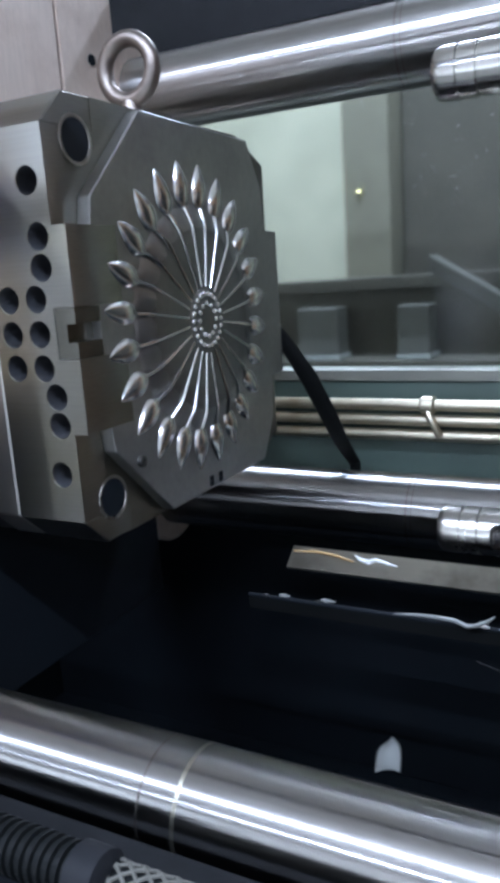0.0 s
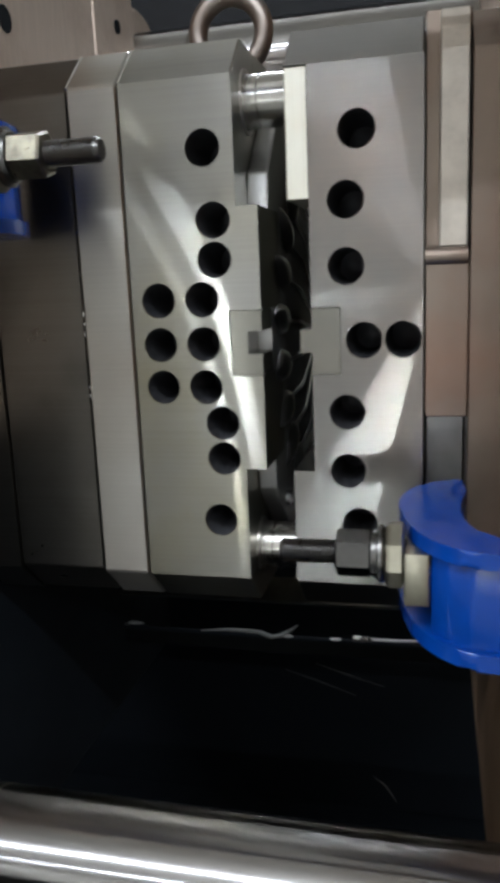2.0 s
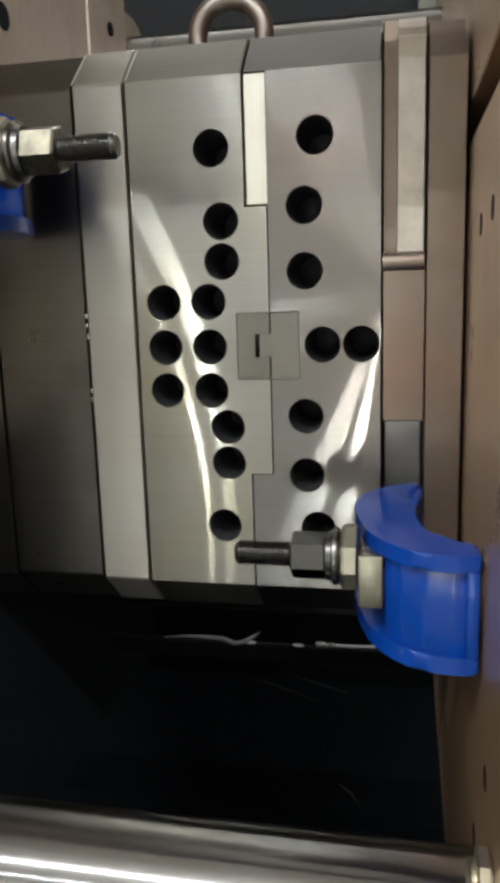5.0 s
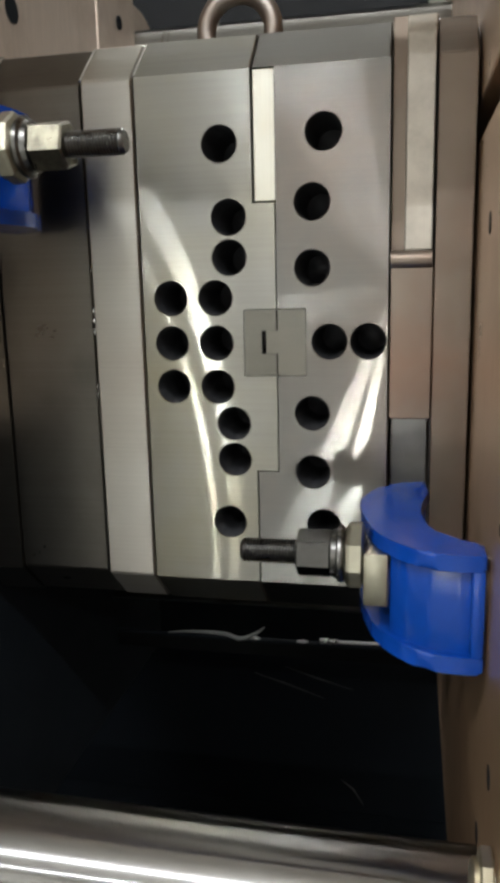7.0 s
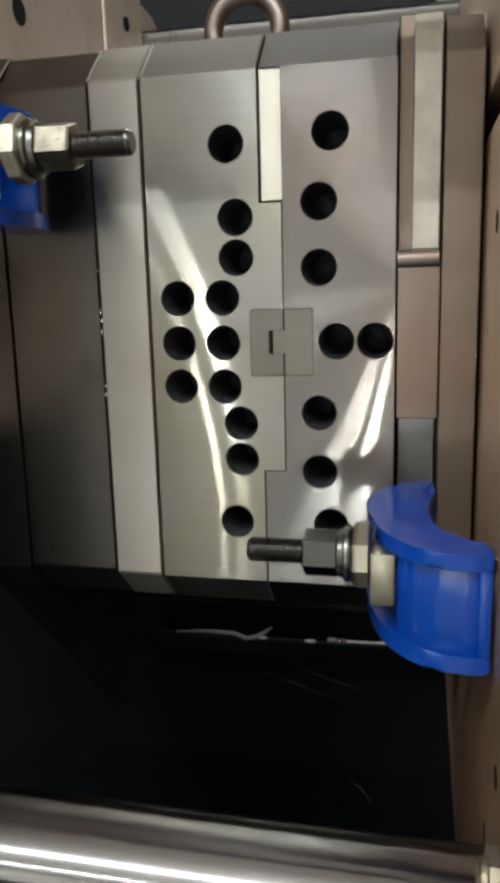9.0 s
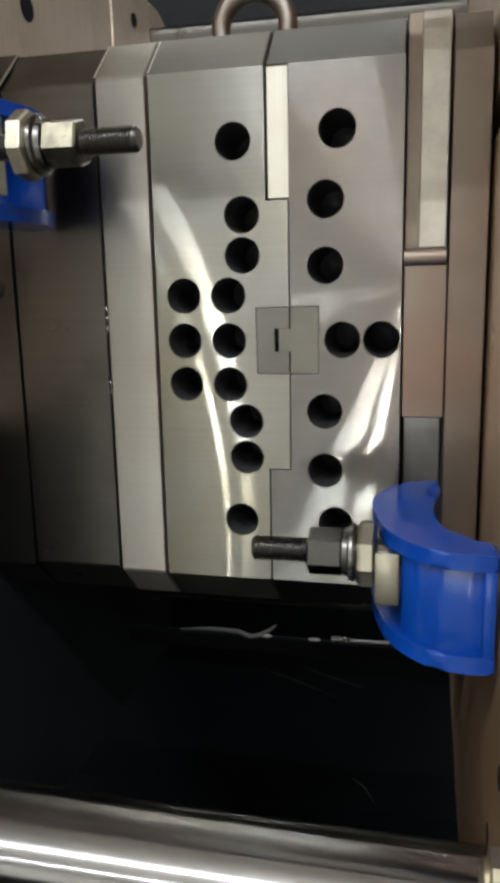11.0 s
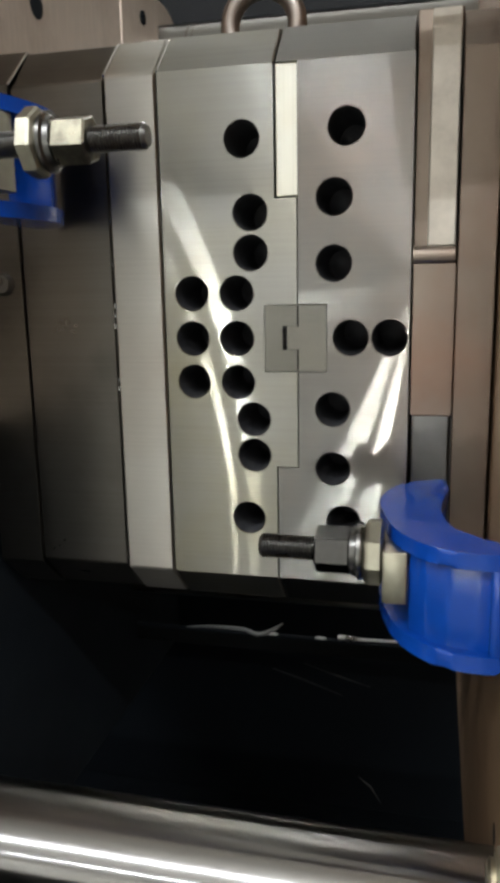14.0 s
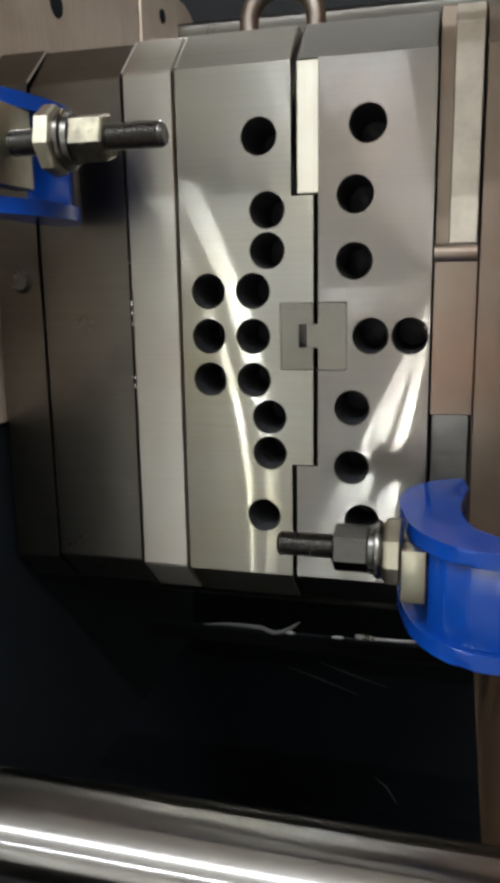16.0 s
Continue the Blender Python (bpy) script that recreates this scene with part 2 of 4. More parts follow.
CONCRETE = paint("hall_concrete", (0.2, 0.195, 0.17), 0.7, 0.5, (0.12, 0.12, 0.11), 3)
TUBE_GLOW = glow("tube_glow", (0.93, 0.97, 1.0), 12)
LED_GLOW = glow("led_glow", (1.0, 0.85, 0.25), 3)
gm, gn_, gl_, gb_ = material("window_plastic")
gb_.inputs["Base Color"].default_value = (0.86, 0.92, 0.88, 1)
gb_.inputs["Transmission Weight"].default_value, gb_.inputs["Roughness"].default_value, gb_.inputs["IOR"].default_value = 1.0, 0.14, 1.1
PANE = gm


# ---------------------------------------------------------------- building helpers
def thing(name, at, label, category, group="", kind=""):
    """An Empty at the foot of a thing."""
    ob = new(name)
    ob.location = at
    ob.empty_display_size = 0.02
    return tagged(ob, label, category, group, kind)


def origin(ob):
    o = Vector(ob.location)
    while ob.parent:
        ob = ob.parent
        o += Vector(ob.location)
    return o


def part(name, bm, mat, parent=None, label="", smooth=False, at=None):
    """Links bm, whose points are in the world's space, as one mesh under its thing."""
    bmesh.ops.recalc_face_normals(bm, faces=bm.faces)
    me = bpy.data.meshes.new(name)
    o = origin(parent) if parent else Vector(at or (0, 0, 0))
    bmesh.ops.translate(bm, verts=bm.verts, vec=-o)
    bm.to_mesh(me)
    bm.free()
    for f in me.polygons:
        f.use_smooth = smooth
    if smooth:
        me.set_sharp_from_angle(angle=radians(35))
    me.materials.append(mat)
    ob = new(name, me)
    ob.location = (0, 0, 0) if parent else o
    ob.parent = parent
    if label:
        ob["label"] = label
    return ob


def solid(name, bm, mat, label, category, kind="", group="", smooth=False):
    """A thing that is one mesh, with its origin at the middle of its foot."""
    xs = [v.co for v in bm.verts]
    at = [(min(c[i] for c in xs) + max(c[i] for c in xs)) / 2 for i in (0, 1)] + [min(c[2] for c in xs)]
    return tagged(part(name, bm, mat, None, "", smooth, at), label, category, group, kind)


def box(bm, x0, x1, y0, y1, z0, z1, bevel=0.0):
    r = bmesh.ops.create_cube(bm, size=1)
    for v in r["verts"]:
        v.co = Vector(((x0 + x1) / 2 + v.co.x * (x1 - x0), (y0 + y1) / 2 + v.co.y * (y1 - y0), (z0 + z1) / 2 + v.co.z * (z1 - z0)))
    if bevel:
        es = {e for v in r["verts"] for e in v.link_edges}
        bmesh.ops.bevel(bm, geom=list(es), offset=bevel, segments=2, affect="EDGES", profile=0.5)
    return bm


def B(*a, bevel=0.0015):
    return box(bmesh.new(), *a, bevel=bevel)


def prism(bm, outline, a0, a1, axis="x"):
    """A straight bar of the outline, from a0 to a1 along the axis. Outline: (y, z) for x, (x, z) for y, (x, y) for z."""
    def at(p, a):
        return {"x": (a, p[0], p[1]), "y": (p[0], a, p[1]), "z": (p[0], p[1], a)}[axis]
    lo = [bm.verts.new(at(p, a0)) for p in outline]
    hi = [bm.verts.new(at(p, a1)) for p in outline]
    n = len(outline)
    for i in range(n):
        bm.faces.new((lo[i], lo[(i + 1) % n], hi[(i + 1) % n], hi[i]))
    bm.faces.new(lo[::-1])
    bm.faces.new(hi)
    return bm


def lathe(bm, profile, centre, axis="x", n=48, a0=0.0):
    """A turned body: profile of (place along the axis, radius); closed at its ends."""
    cx, cy, cz = centre
    rings = []
    for a, r in profile:
        ring = []
        for i in range(n):
            u = 2 * math.pi * i / n + a0
            p = (r * math.cos(u), r * math.sin(u))
            ring.append(bm.verts.new({"x": (a, cy + p[0], cz + p[1]), "y": (cx + p[0], a, cz + p[1]), "z": (cx + p[0], cy + p[1], a)}[axis]))
        rings.append(ring)
    for p, q in zip(rings, rings[1:]):
        for i in range(n):
            bm.faces.new((p[i], p[(i + 1) % n], q[(i + 1) % n], q[i]))
    bm.faces.new(rings[0][::-1])
    bm.faces.new(rings[-1])
    return bm


def tube(bm, points, radius, n=10, closed=False):
    """A round bar along a line of points."""
    pts = [Vector(p) for p in points]
    rings = []
    for i, p in enumerate(pts):
        a = pts[(i - 1) % len(pts)] if closed or i else pts[0]
        b = pts[(i + 1) % len(pts)] if closed or i < len(pts) - 1 else pts[-1]
        d = (b - a).normalized()
        u = d.orthogonal().normalized() if not rings else (last - d * last.dot(d)).normalized()
        last = u
        w = d.cross(u)
        r = radius[i] if isinstance(radius, (list, tuple)) else radius
        rings.append([bm.verts.new(p + (u * math.cos(2 * math.pi * k / n) + w * math.sin(2 * math.pi * k / n)) * r) for k in range(n)])
    for p, q in zip(rings, rings[1:] + (rings[:1] if closed else [])):
        for k in range(n):
            bm.faces.new((p[k], p[(k + 1) % n], q[(k + 1) % n], q[k]))
    if not closed:
        bm.faces.new(rings[0][::-1])
        bm.faces.new(rings[-1])
    return bm


def drilled(bm, outline, holes, y0, y1, r=0.0176, n=36):
    """A slab from y0 to y1 with the (x, z) outline and blind holes bored into its front."""
    edges, rim = [], [bm.verts.new((x, y0, z)) for x, z in outline]
    for i in range(len(rim)):
        edges.append(bm.edges.new((rim[i], rim[(i + 1) % len(rim)])))
    back = [bm.verts.new((x, y1, z)) for x, z in outline]
    for i in range(len(rim)):
        j = (i + 1) % len(rim)
        bm.faces.new((rim[i], rim[j], back[j], back[i]))
    bm.faces.new(back)
    for cx, cz in holes:
        a = [bm.verts.new((cx + r * math.cos(2 * math.pi * k / n), y0, cz + r * math.sin(2 * math.pi * k / n))) for k in range(n)]
        b = [bm.verts.new((cx + 0.955 * (v.co.x - cx), y0 + 0.0012, cz + 0.955 * (v.co.z - cz))) for v in a]
        for k in range(n):
            j = (k + 1) % n
            edges.append(bm.edges.new((a[k], a[j])))
            bm.faces.new((a[k], b[k], b[j], a[j]))
    bmesh.ops.triangle_fill(bm, use_beauty=True, use_dissolve=False, edges=edges, normal=(0, -1, 0))
    return bm


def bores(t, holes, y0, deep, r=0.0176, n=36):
    """The walls and bottoms of the cooling holes, in dark tones that stand for shade."""
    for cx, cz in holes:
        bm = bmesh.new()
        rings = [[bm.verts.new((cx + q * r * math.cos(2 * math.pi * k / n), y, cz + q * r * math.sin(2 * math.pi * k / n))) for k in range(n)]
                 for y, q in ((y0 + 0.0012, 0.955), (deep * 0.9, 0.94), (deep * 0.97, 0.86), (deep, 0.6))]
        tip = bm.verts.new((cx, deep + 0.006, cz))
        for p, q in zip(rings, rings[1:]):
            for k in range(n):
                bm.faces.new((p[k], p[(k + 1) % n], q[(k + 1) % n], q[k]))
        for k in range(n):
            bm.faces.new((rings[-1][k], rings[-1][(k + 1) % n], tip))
        part("cooling_hole", bm, BORE, t, "threaded cooling hole, shade in its colour", True)


# ---------------------------------------------------------------- sizes of the machine
ZB, ZF0, ZF1, ZT = -0.345, -0.3032, 0.1992, 0.241   # mould: foot, front flat from and to, top
YC, YE = 0.045, 0.6                                  # depth of the corner chamfer, back of the mould
PROFILE = [(0, ZF0), (YC, ZB), (YE - 0.1, ZB), (YE, ZF0), (YE, ZF1), (YE - 0.1, ZT), (YC, ZT), (0, ZF1)]
PIN_Z = (0.185, -0.286)                              # guide pins
PLATEN_X = 0.056                                     # face of the fixed platen
# rear bars are thicker only to fit the camera's view
BARS = [(-0.228, -0.478, 0.055), (-0.228, 0.376, 0.055), (0.755, -0.5, 0.077), (0.755, 0.398, 0.077)]   # y, z, radius


def rounded(points, k=3):
    """The line of points with k times as many, bent smoothly through them."""
    out = []
    for i in range(len(points) - 1):
        a, b, c, d = (points[max(0, min(len(points) - 1, i + q))] for q in (-1, 0, 1, 2))
        for u in (q / k for q in range(k)):
            out.append(tuple(0.5 * (2 * b[j] + (c[j] - a[j]) * u + (2 * a[j] - 5 * b[j] + 4 * c[j] - d[j]) * u * u + (3 * b[j] - a[j] - 3 * c[j] + d[j]) * u ** 3) for j in (0, 1)))
    return out + [points[-1]]


def plate(bm, x0, x1, bevel=0.0012):
    prism(bm, PROFILE, x0, x1)
    bmesh.ops.bevel(bm, geom=list(bm.edges), offset=bevel, segments=1, affect="EDGES")
    return bm


def chamfers(bm, x0, x1, y1):
    for outline in ([(0, ZF1), (YC, ZT), (y1, ZT), (y1, ZF1)], [(0, ZF0), (y1, ZF0), (y1, ZB), (YC, ZB)]):
        a = prism(bmesh.new(), outline, x0, x1)
        sharp = [e for e in a.edges if abs(e.verts[0].co.x - e.verts[1].co.x) < 1e-6]
        bmesh.ops.bevel(a, geom=sharp, offset=0.0014, segments=1, affect="EDGES")
        me = bpy.data.meshes.new("bar")
        a.to_mesh(me)
        a.free()
        bm.from_mesh(me)
        bpy.data.meshes.remove(me)
    return bm

# ---------------------------------------------------------------- moving mould half
MOVERS = []


def moving_mould():
    t = thing("moving_mould_half", (-0.3, 0.3, ZB), "ground steel mould half with drilled cooling holes", "mould")
    MOVERS.append(t)
    holes = [(-0.1833, 0.1347), (-0.176, 0.0672), (-0.1763, 0.0293), (-0.1912, -0.009), (-0.2371, -0.0088), (-0.1914, -0.0534), (-0.2374, -0.0534),
             (-0.1912, -0.0973), (-0.2372, -0.097), (-0.1755, -0.1348), (-0.1756, -0.1721), (-0.1825, -0.239)]
    xl, xc, xr = -0.2655, -0.1525, -0.1309
    # drilled front with the stepped parting line and the notch for the side lock
    out = [(xl, ZF0), (xc, ZF0), (xc, -0.1832), (xr, -0.1832), (xr, -0.0865), (-0.1637, -0.0865), (-0.1637, -0.0205), (xr, -0.0205), (xr, 0.0792), (xc, 0.0792), (xc, ZF1), (xl, ZF1)]
    bm = drilled(bmesh.new(), out, holes, 0.0, 0.1)
    chamfers(bm, xl, xc, 0.1)
    prism(bm, [(0.1, ZB), (YE - 0.1, ZB), (YE, ZF0), (YE, ZF1), (YE - 0.1, ZT), (0.1, ZT)], xl, xc)
    part("cavity_plate", bm, GROUND, t)
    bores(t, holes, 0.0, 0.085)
    # raised parting face with cut corners
    face = [(0.05, -0.1832), (0.05, 0.0792), (0.055, 0.115), (0.18, 0.234), (0.5, 0.23), (0.545, 0.155), (0.55, 0.0792), (YE, 0.0792), (YE, -0.1832), (0.55, -0.1832), (0.545, -0.262), (0.5, -0.336), (0.18, -0.338), (0.055, -0.219)]
    bm = prism(bmesh.new(), face, xc, xr - 0.0005)
    bmesh.ops.bevel(bm, geom=list(bm.edges), offset=0.0015, segments=1, affect="EDGES")
    part("parting_face", bm, CAVITY, t, "dull dark steel parting face")
    part("backing_plate", plate(bmesh.new(), -0.3206, -0.2676, 0.0022), EDGE, t)
    # bright nicks along the edge of the backing plate
    for z, h, w in ((0.062, 0.002, 0.0012), (-0.022, 0.0045, 0.001), (-0.031, 0.003, 0.0014), (-0.043, 0.005, 0.001), (-0.098, 0.003, 0.0012), (-0.108, 0.0045, 0.0009), (0.02, 0.002, 0.0008)):
        part("edge_nick", B(-0.3209, -0.3209 + w, -0.0004, 0.001, z, z + h, bevel=0.0), POLISH, t, "tiny bright nick")
    # ejector housing, its dark reflections put into the base colour
    bm = prism(bmesh.new(), [(0.004, ZF0 + 0.002), (YC, ZB + 0.002), (YE, ZB + 0.002), (YE, ZT - 0.002), (YC, ZT - 0.002), (0.004, ZF1 - 0.002)], -0.4235, -0.3226)
    bmesh.ops.bevel(bm, geom=list(bm.edges), offset=0.0015, segments=1, affect="EDGES")
    part("ejector_housing", bm, DARKST, t, "steel spacer block, dark reflections in its colour")
    bm = prism(bmesh.new(), [(-0.0, ZF0), (YC, ZB), (YE, ZB), (YE, ZT), (YC, ZT), (-0.0, ZF1)], -0.475, -0.4238)
    part("clamp_plate", bm, DARKST, t)
    part("cap_screw", lathe(bmesh.new(), [(-0.006, 0.009), (0.0, 0.0125), (0.006, 0.0125)], (-0.445, 0, 0.004), "y", 24), BLACKOX, t)
    # polished rods along the top chamfer stand in for glints on the plate edges
    for x in (-0.4236, -0.3207, -0.2656):
        part("edge_glint", tube(bmesh.new(), [(x + 0.0006, 0.0006, ZF1 + 0.0005), (x + 0.0006, YC - 0.001, ZT - 0.0018)], 0.0013, 6), POLISH, t, "polished rod standing in for the plate edge's glint", True)
    # side lock with its slot
    bm = prism(bmesh.new(), [(-0.163, -0.0858), (-0.131, -0.0858), (-0.131, -0.0645), (-0.1455, -0.0645), (-0.1455, -0.0415), (-0.131, -0.0415), (-0.131, -0.0212), (-0.163, -0.0212)], 0.0003, 0.05, "y")
    part("side_lock", bm, LOCK, t)
    # guide bushings
    for z in PIN_Z:
        bm = bmesh.new()
        n = 40
        for (a, ra), (b, rb) in (((xc + 0.0012, 0.0315), (xc + 0.0012, 0.0275)), ((xc + 0.0012, 0.0275), (xc - 0.0008, 0.0265)), ((xc + 0.0012, 0.0315), (xc - 0.001, 0.032))):
            p = [bm.verts.new((a, 0.064 + ra * math.cos(2 * math.pi * k / n), z + ra * math.sin(2 * math.pi * k / n))) for k in range(n)]
            q = [bm.verts.new((b, 0.064 + rb * math.cos(2 * math.pi * k / n), z + rb * math.sin(2 * math.pi * k / n))) for k in range(n)]
            for k in range(n):
                bm.faces.new((p[k], p[(k + 1) % n], q[(k + 1) % n], q[k]))
        part("guide_bushing", bm, PIN, t, "polished guide bushing ring", True)
        # a flat black disc paints the shade of the open bore
        part("bushing_bore", lathe(bmesh.new(), [(xc - 0.001, 0.0266), (xc + 0.0006, 0.0266)], (0, 0.064, z), "x", 40), PIT, t, "black disc standing in for the shaded bushing bore")
    # socket screw and vent slots in the parting face
    part("socket_screw", lathe(bmesh.new(), [(xr - 0.001, 0.0085), (xr + 0.004, 0.0085), (xr + 0.005, 0.0075), (xr + 0.005, 0.0042), (xr + 0.001, 0.0038)], (0, 0.108, -0.244), "x", 20), BLACKOX, t, "dark socket head screw")
    # thin black plates paint the shade in the slots
    for y in (0.292, 0.322):
        part("vent_slot", B(xr - 0.0009, xr + 0.0006, y, y + 0.012, -0.333, -0.316, bevel=0.0), PIT, t, "black plate standing in for a small shaded slot")
    flower(t, xr)
    return t


def flower(t, x0):
    """The round core with its runners and the ring of drop-shaped spoon bowls."""
    cy, cz, N = 0.297, -0.061, 24
    H = 0.62   # flatness of the relief
    core = part("core_disc", lathe(bmesh.new(), [(x0 + 0.0050, 0.148), (x0 + 0.0109, 0.1425), (x0 + 0.0121, 0.137), (x0 + 0.0124, 0.09), (x0 + 0.0127, 0.05), (x0 + 0.0127, 0.004)], (0, cy, cz), "x", 78), CORE, t, "dark round core disc", True)

    def pt(r, a, h):
        return Vector((x0 + h * H, cy + r * math.cos(a), cz + r * math.sin(a)))
    for i in range(N):
        a = 2 * math.pi * (i + 0.5) / N
        side = Vector((0, -math.sin(a), math.cos(a)))
        # rounded pad on the sloping rim beside each runner
        bm = bmesh.new()
        rows = []
        for r, h, w in ((0.140, 0.0188, 0.010), (0.146, 0.0165, 0.0145), (0.155, 0.0115, 0.0155), (0.165, 0.0058, 0.0155), (0.172, 0.0012, 0.0145), (0.1745, -0.002, 0.012)):
            rows.append([bm.verts.new(pt(r, a + math.pi / N, h + 0.003 * (1 - q * q)) + Vector((0, -math.sin(a + math.pi / N), math.cos(a + math.pi / N))) * (q * w)) for q in (-1, -0.6, -0.2, 0.2, 0.6, 1)])
        for p, q in zip(rows, rows[1:]):
            for k in range(5):
                bm.faces.new((p[k], p[k + 1], q[k + 1], q[k]))
        part("rim_pad", bm, CAVITY, core, "", True)
        # runner: a thin raised ridge that comes down over the rim to its bowl
        ps = [pt(0.052, a, 0.0205), pt(0.1, a, 0.0203), pt(0.136, a, 0.02), pt(0.147, a, 0.0185), pt(0.16, a, 0.0105), pt(0.172, a, 0.0035), pt(0.18, a, 0.0005)]
        part("runner", tube(bmesh.new(), ps, [0.0021, 0.0022, 0.0025, 0.003, 0.0032, 0.003, 0.0028], 8), POLISH, core, "", True)
        # bowl: a domed drop with its point outwards
        bm = bmesh.new()
        rows = []
        for u in range(13):
            s = u / 12
            r = 0.173 + 0.066 * s
            w = 0.0175 * math.sin(math.pi * min(1, s * 0.93 + 0.07) ** 0.72) ** 0.8 + 0.0006
            h = 0.0165 * math.sin(math.pi * min(1, s * 0.9 + 0.1) ** 0.8) ** 0.8
            rows.append([bm.verts.new(pt(r, a, h * math.sqrt(max(0, 1 - (k / 4 - 1) ** 2)) - 0.0004) + side * ((k / 4 - 1) * w)) for k in range(9)])
        for p, q in zip(rows, rows[1:]):
            for k in range(8):
                bm.faces.new((p[k], p[k + 1], q[k + 1], q[k]))
        part("spoon_core", bm, POLISH, core, "", True)
    hub = part("hub_ring", lathe(bmesh.new(), [(x0 + 0.0112, 0.05), (x0 + 0.0139, 0.047), (x0 + 0.0139, 0.02), (x0 + 0.0133, 0.018)], (0, cy, cz), "x", 48), CORE, t, "", True)
    for n, r in ((22, 0.041), (12, 0.025)):
        for i in range(n):
            a = 2 * math.pi * i / n
            p = pt(r, a, 0.0)
            part("ejector_pin", lathe(bmesh.new(), [(x0 + 0.0130, 0.0045), (x0 + 0.0161, 0.0045), (x0 + 0.0177, 0.0036), (x0 + 0.0185, 0.0015)], p, "x", 10), POLISH, hub, "", True)


def fixed_mould():
    t = thing("fixed_mould_half", (-0.05, 0.3, ZB), "ground steel mould half bolted to the platen", "mould")
    holes = [(-0.0839, 0.1403), (-0.0949, 0.0785), (-0.0952, 0.0177), (-0.0787, -0.0529), (-0.0415, -0.0528), (-0.0958, -0.1233), (-0.0955, -0.1834), (-0.0845, -0.239)]
    xr, xc, xl = -0.0232, -0.1508, -0.1295
    out = [(xr, ZF0), (xc, ZF0), (xc, -0.1842), (xl, -0.1842), (xl, -0.0865), (-0.1014, -0.0865), (-0.1014, -0.0205), (xl, -0.0205), (xl, ZF1), (xr, ZF1)]
    bm = drilled(bmesh.new(), out, holes, 0.0, 0.1)
    chamfers(bm, xc, xr, 0.1)
    prism(bm, [(0.1, ZB), (YE - 0.1, ZB), (YE, ZF0), (YE, ZF1), (YE - 0.1, ZT), (0.1, ZT)], xl + 0.034, xr)
    prism(bm, [(0.1, 0.12), (0.19, 0.233), (0.1, ZT)], xc, xl + 0.034)
    prism(bm, [(0.1, -0.2242), (0.19, -0.337), (0.1, ZB)], xc, xl + 0.034)
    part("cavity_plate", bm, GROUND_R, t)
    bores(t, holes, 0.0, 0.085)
    # very pale metal puts the facet's reflected light into its colour
    bm = box(bmesh.new(), xc, xl, 0.003, 0.1, 0.0812, ZF1, 0.001)
    part("facet_strip", bm, STRIP, t, "bright cream facet strip, reflection in its colour")
    bm = prism(bmesh.new(), [(-0.1294, -0.0858), (-0.1021, -0.0858), (-0.1021, -0.0212), (-0.1294, -0.0212), (-0.1294, -0.0418), (-0.1408, -0.0418), (-0.1408, -0.0642), (-0.1294, -0.0642)], 0.0003, 0.05, "y")
    part("side_lock", bm, LOCK, t)
    # clamp plate with the clamp pockets
    bm = prism(bmesh.new(), [(0.0, ZF0), (YC, ZB), (YE, ZB), (YE, ZT), (YC, ZT), (0.0, ZF1)], 0.0185, PLATEN_X - 0.003)
    prism(bm, [(0.03, -0.127), (YE, -0.127), (YE, ZT), (0.03, ZT)], -0.0222, 0.018)
    prism(bm, [(0.08, ZB), (YE, ZB), (YE, -0.1275), (0.08, -0.1275)], -0.0222, 0.018)
    prism(bm, [(0.0, -0.128), (0.0302, -0.128), (0.0302, 0.0185), (0.0, 0.0185)], -0.0214, 0.018)
    bmesh.ops.bevel(bm, geom=list(bm.edges), offset=0.001, segments=1, affect="EDGES")
    part("clamp_plate", bm, CLAMP_ST, t, "brownish steel clamp plate with pockets")
    # darker slab paints the shadow in the lower pocket
    part("lower_pocket", B(-0.0215, 0.0175, 0.05, 0.079, ZB + 0.01, -0.1285, bevel=0.002), POCKET, t, "lower clamp pocket wall, shade in its colour")
    part("pocket_bar", lathe(bmesh.new(), [(-0.0214, 0.0085), (0.0165, 0.0085), (0.0175, 0.0075)], (0, 0.004, 0.0225), "x", 24), CLAMP_ST, t, "", True)
    # pale slab paints the lit part of the pocket's back wall
    bm = bmesh.new()
    prism(bm, [(0.012, 0.0315), (0.029, 0.0315), (0.029, ZT), (0.012, ZT - 0.02)], -0.009, 0.0165)
    bmesh.ops.bevel(bm, geom=list(bm.edges), offset=0.001, segments=1, affect="EDGES")
    part("lit_pocket_wall", bm, LIT_WALL, t, "pale part of the pocket wall, light in its colour")
    for z in PIN_Z:
        prof = [(-0.13, 0.026), (-0.183, 0.026), (-0.1835, 0.0235), (-0.1855, 0.0235), (-0.186, 0.026), (-0.202, 0.026), (-0.2025, 0.0235), (-0.2045, 0.0235), (-0.205, 0.026), (-0.2195, 0.026), (-0.225, 0.0245), (-0.2285, 0.0205), (-0.2295, 0.013)]
        part("guide_pin", lathe(bmesh.new(), prof, (0, 0.064, z), "x", 48), PIN, t, "polished guide pin with oil grooves", True)
    return t


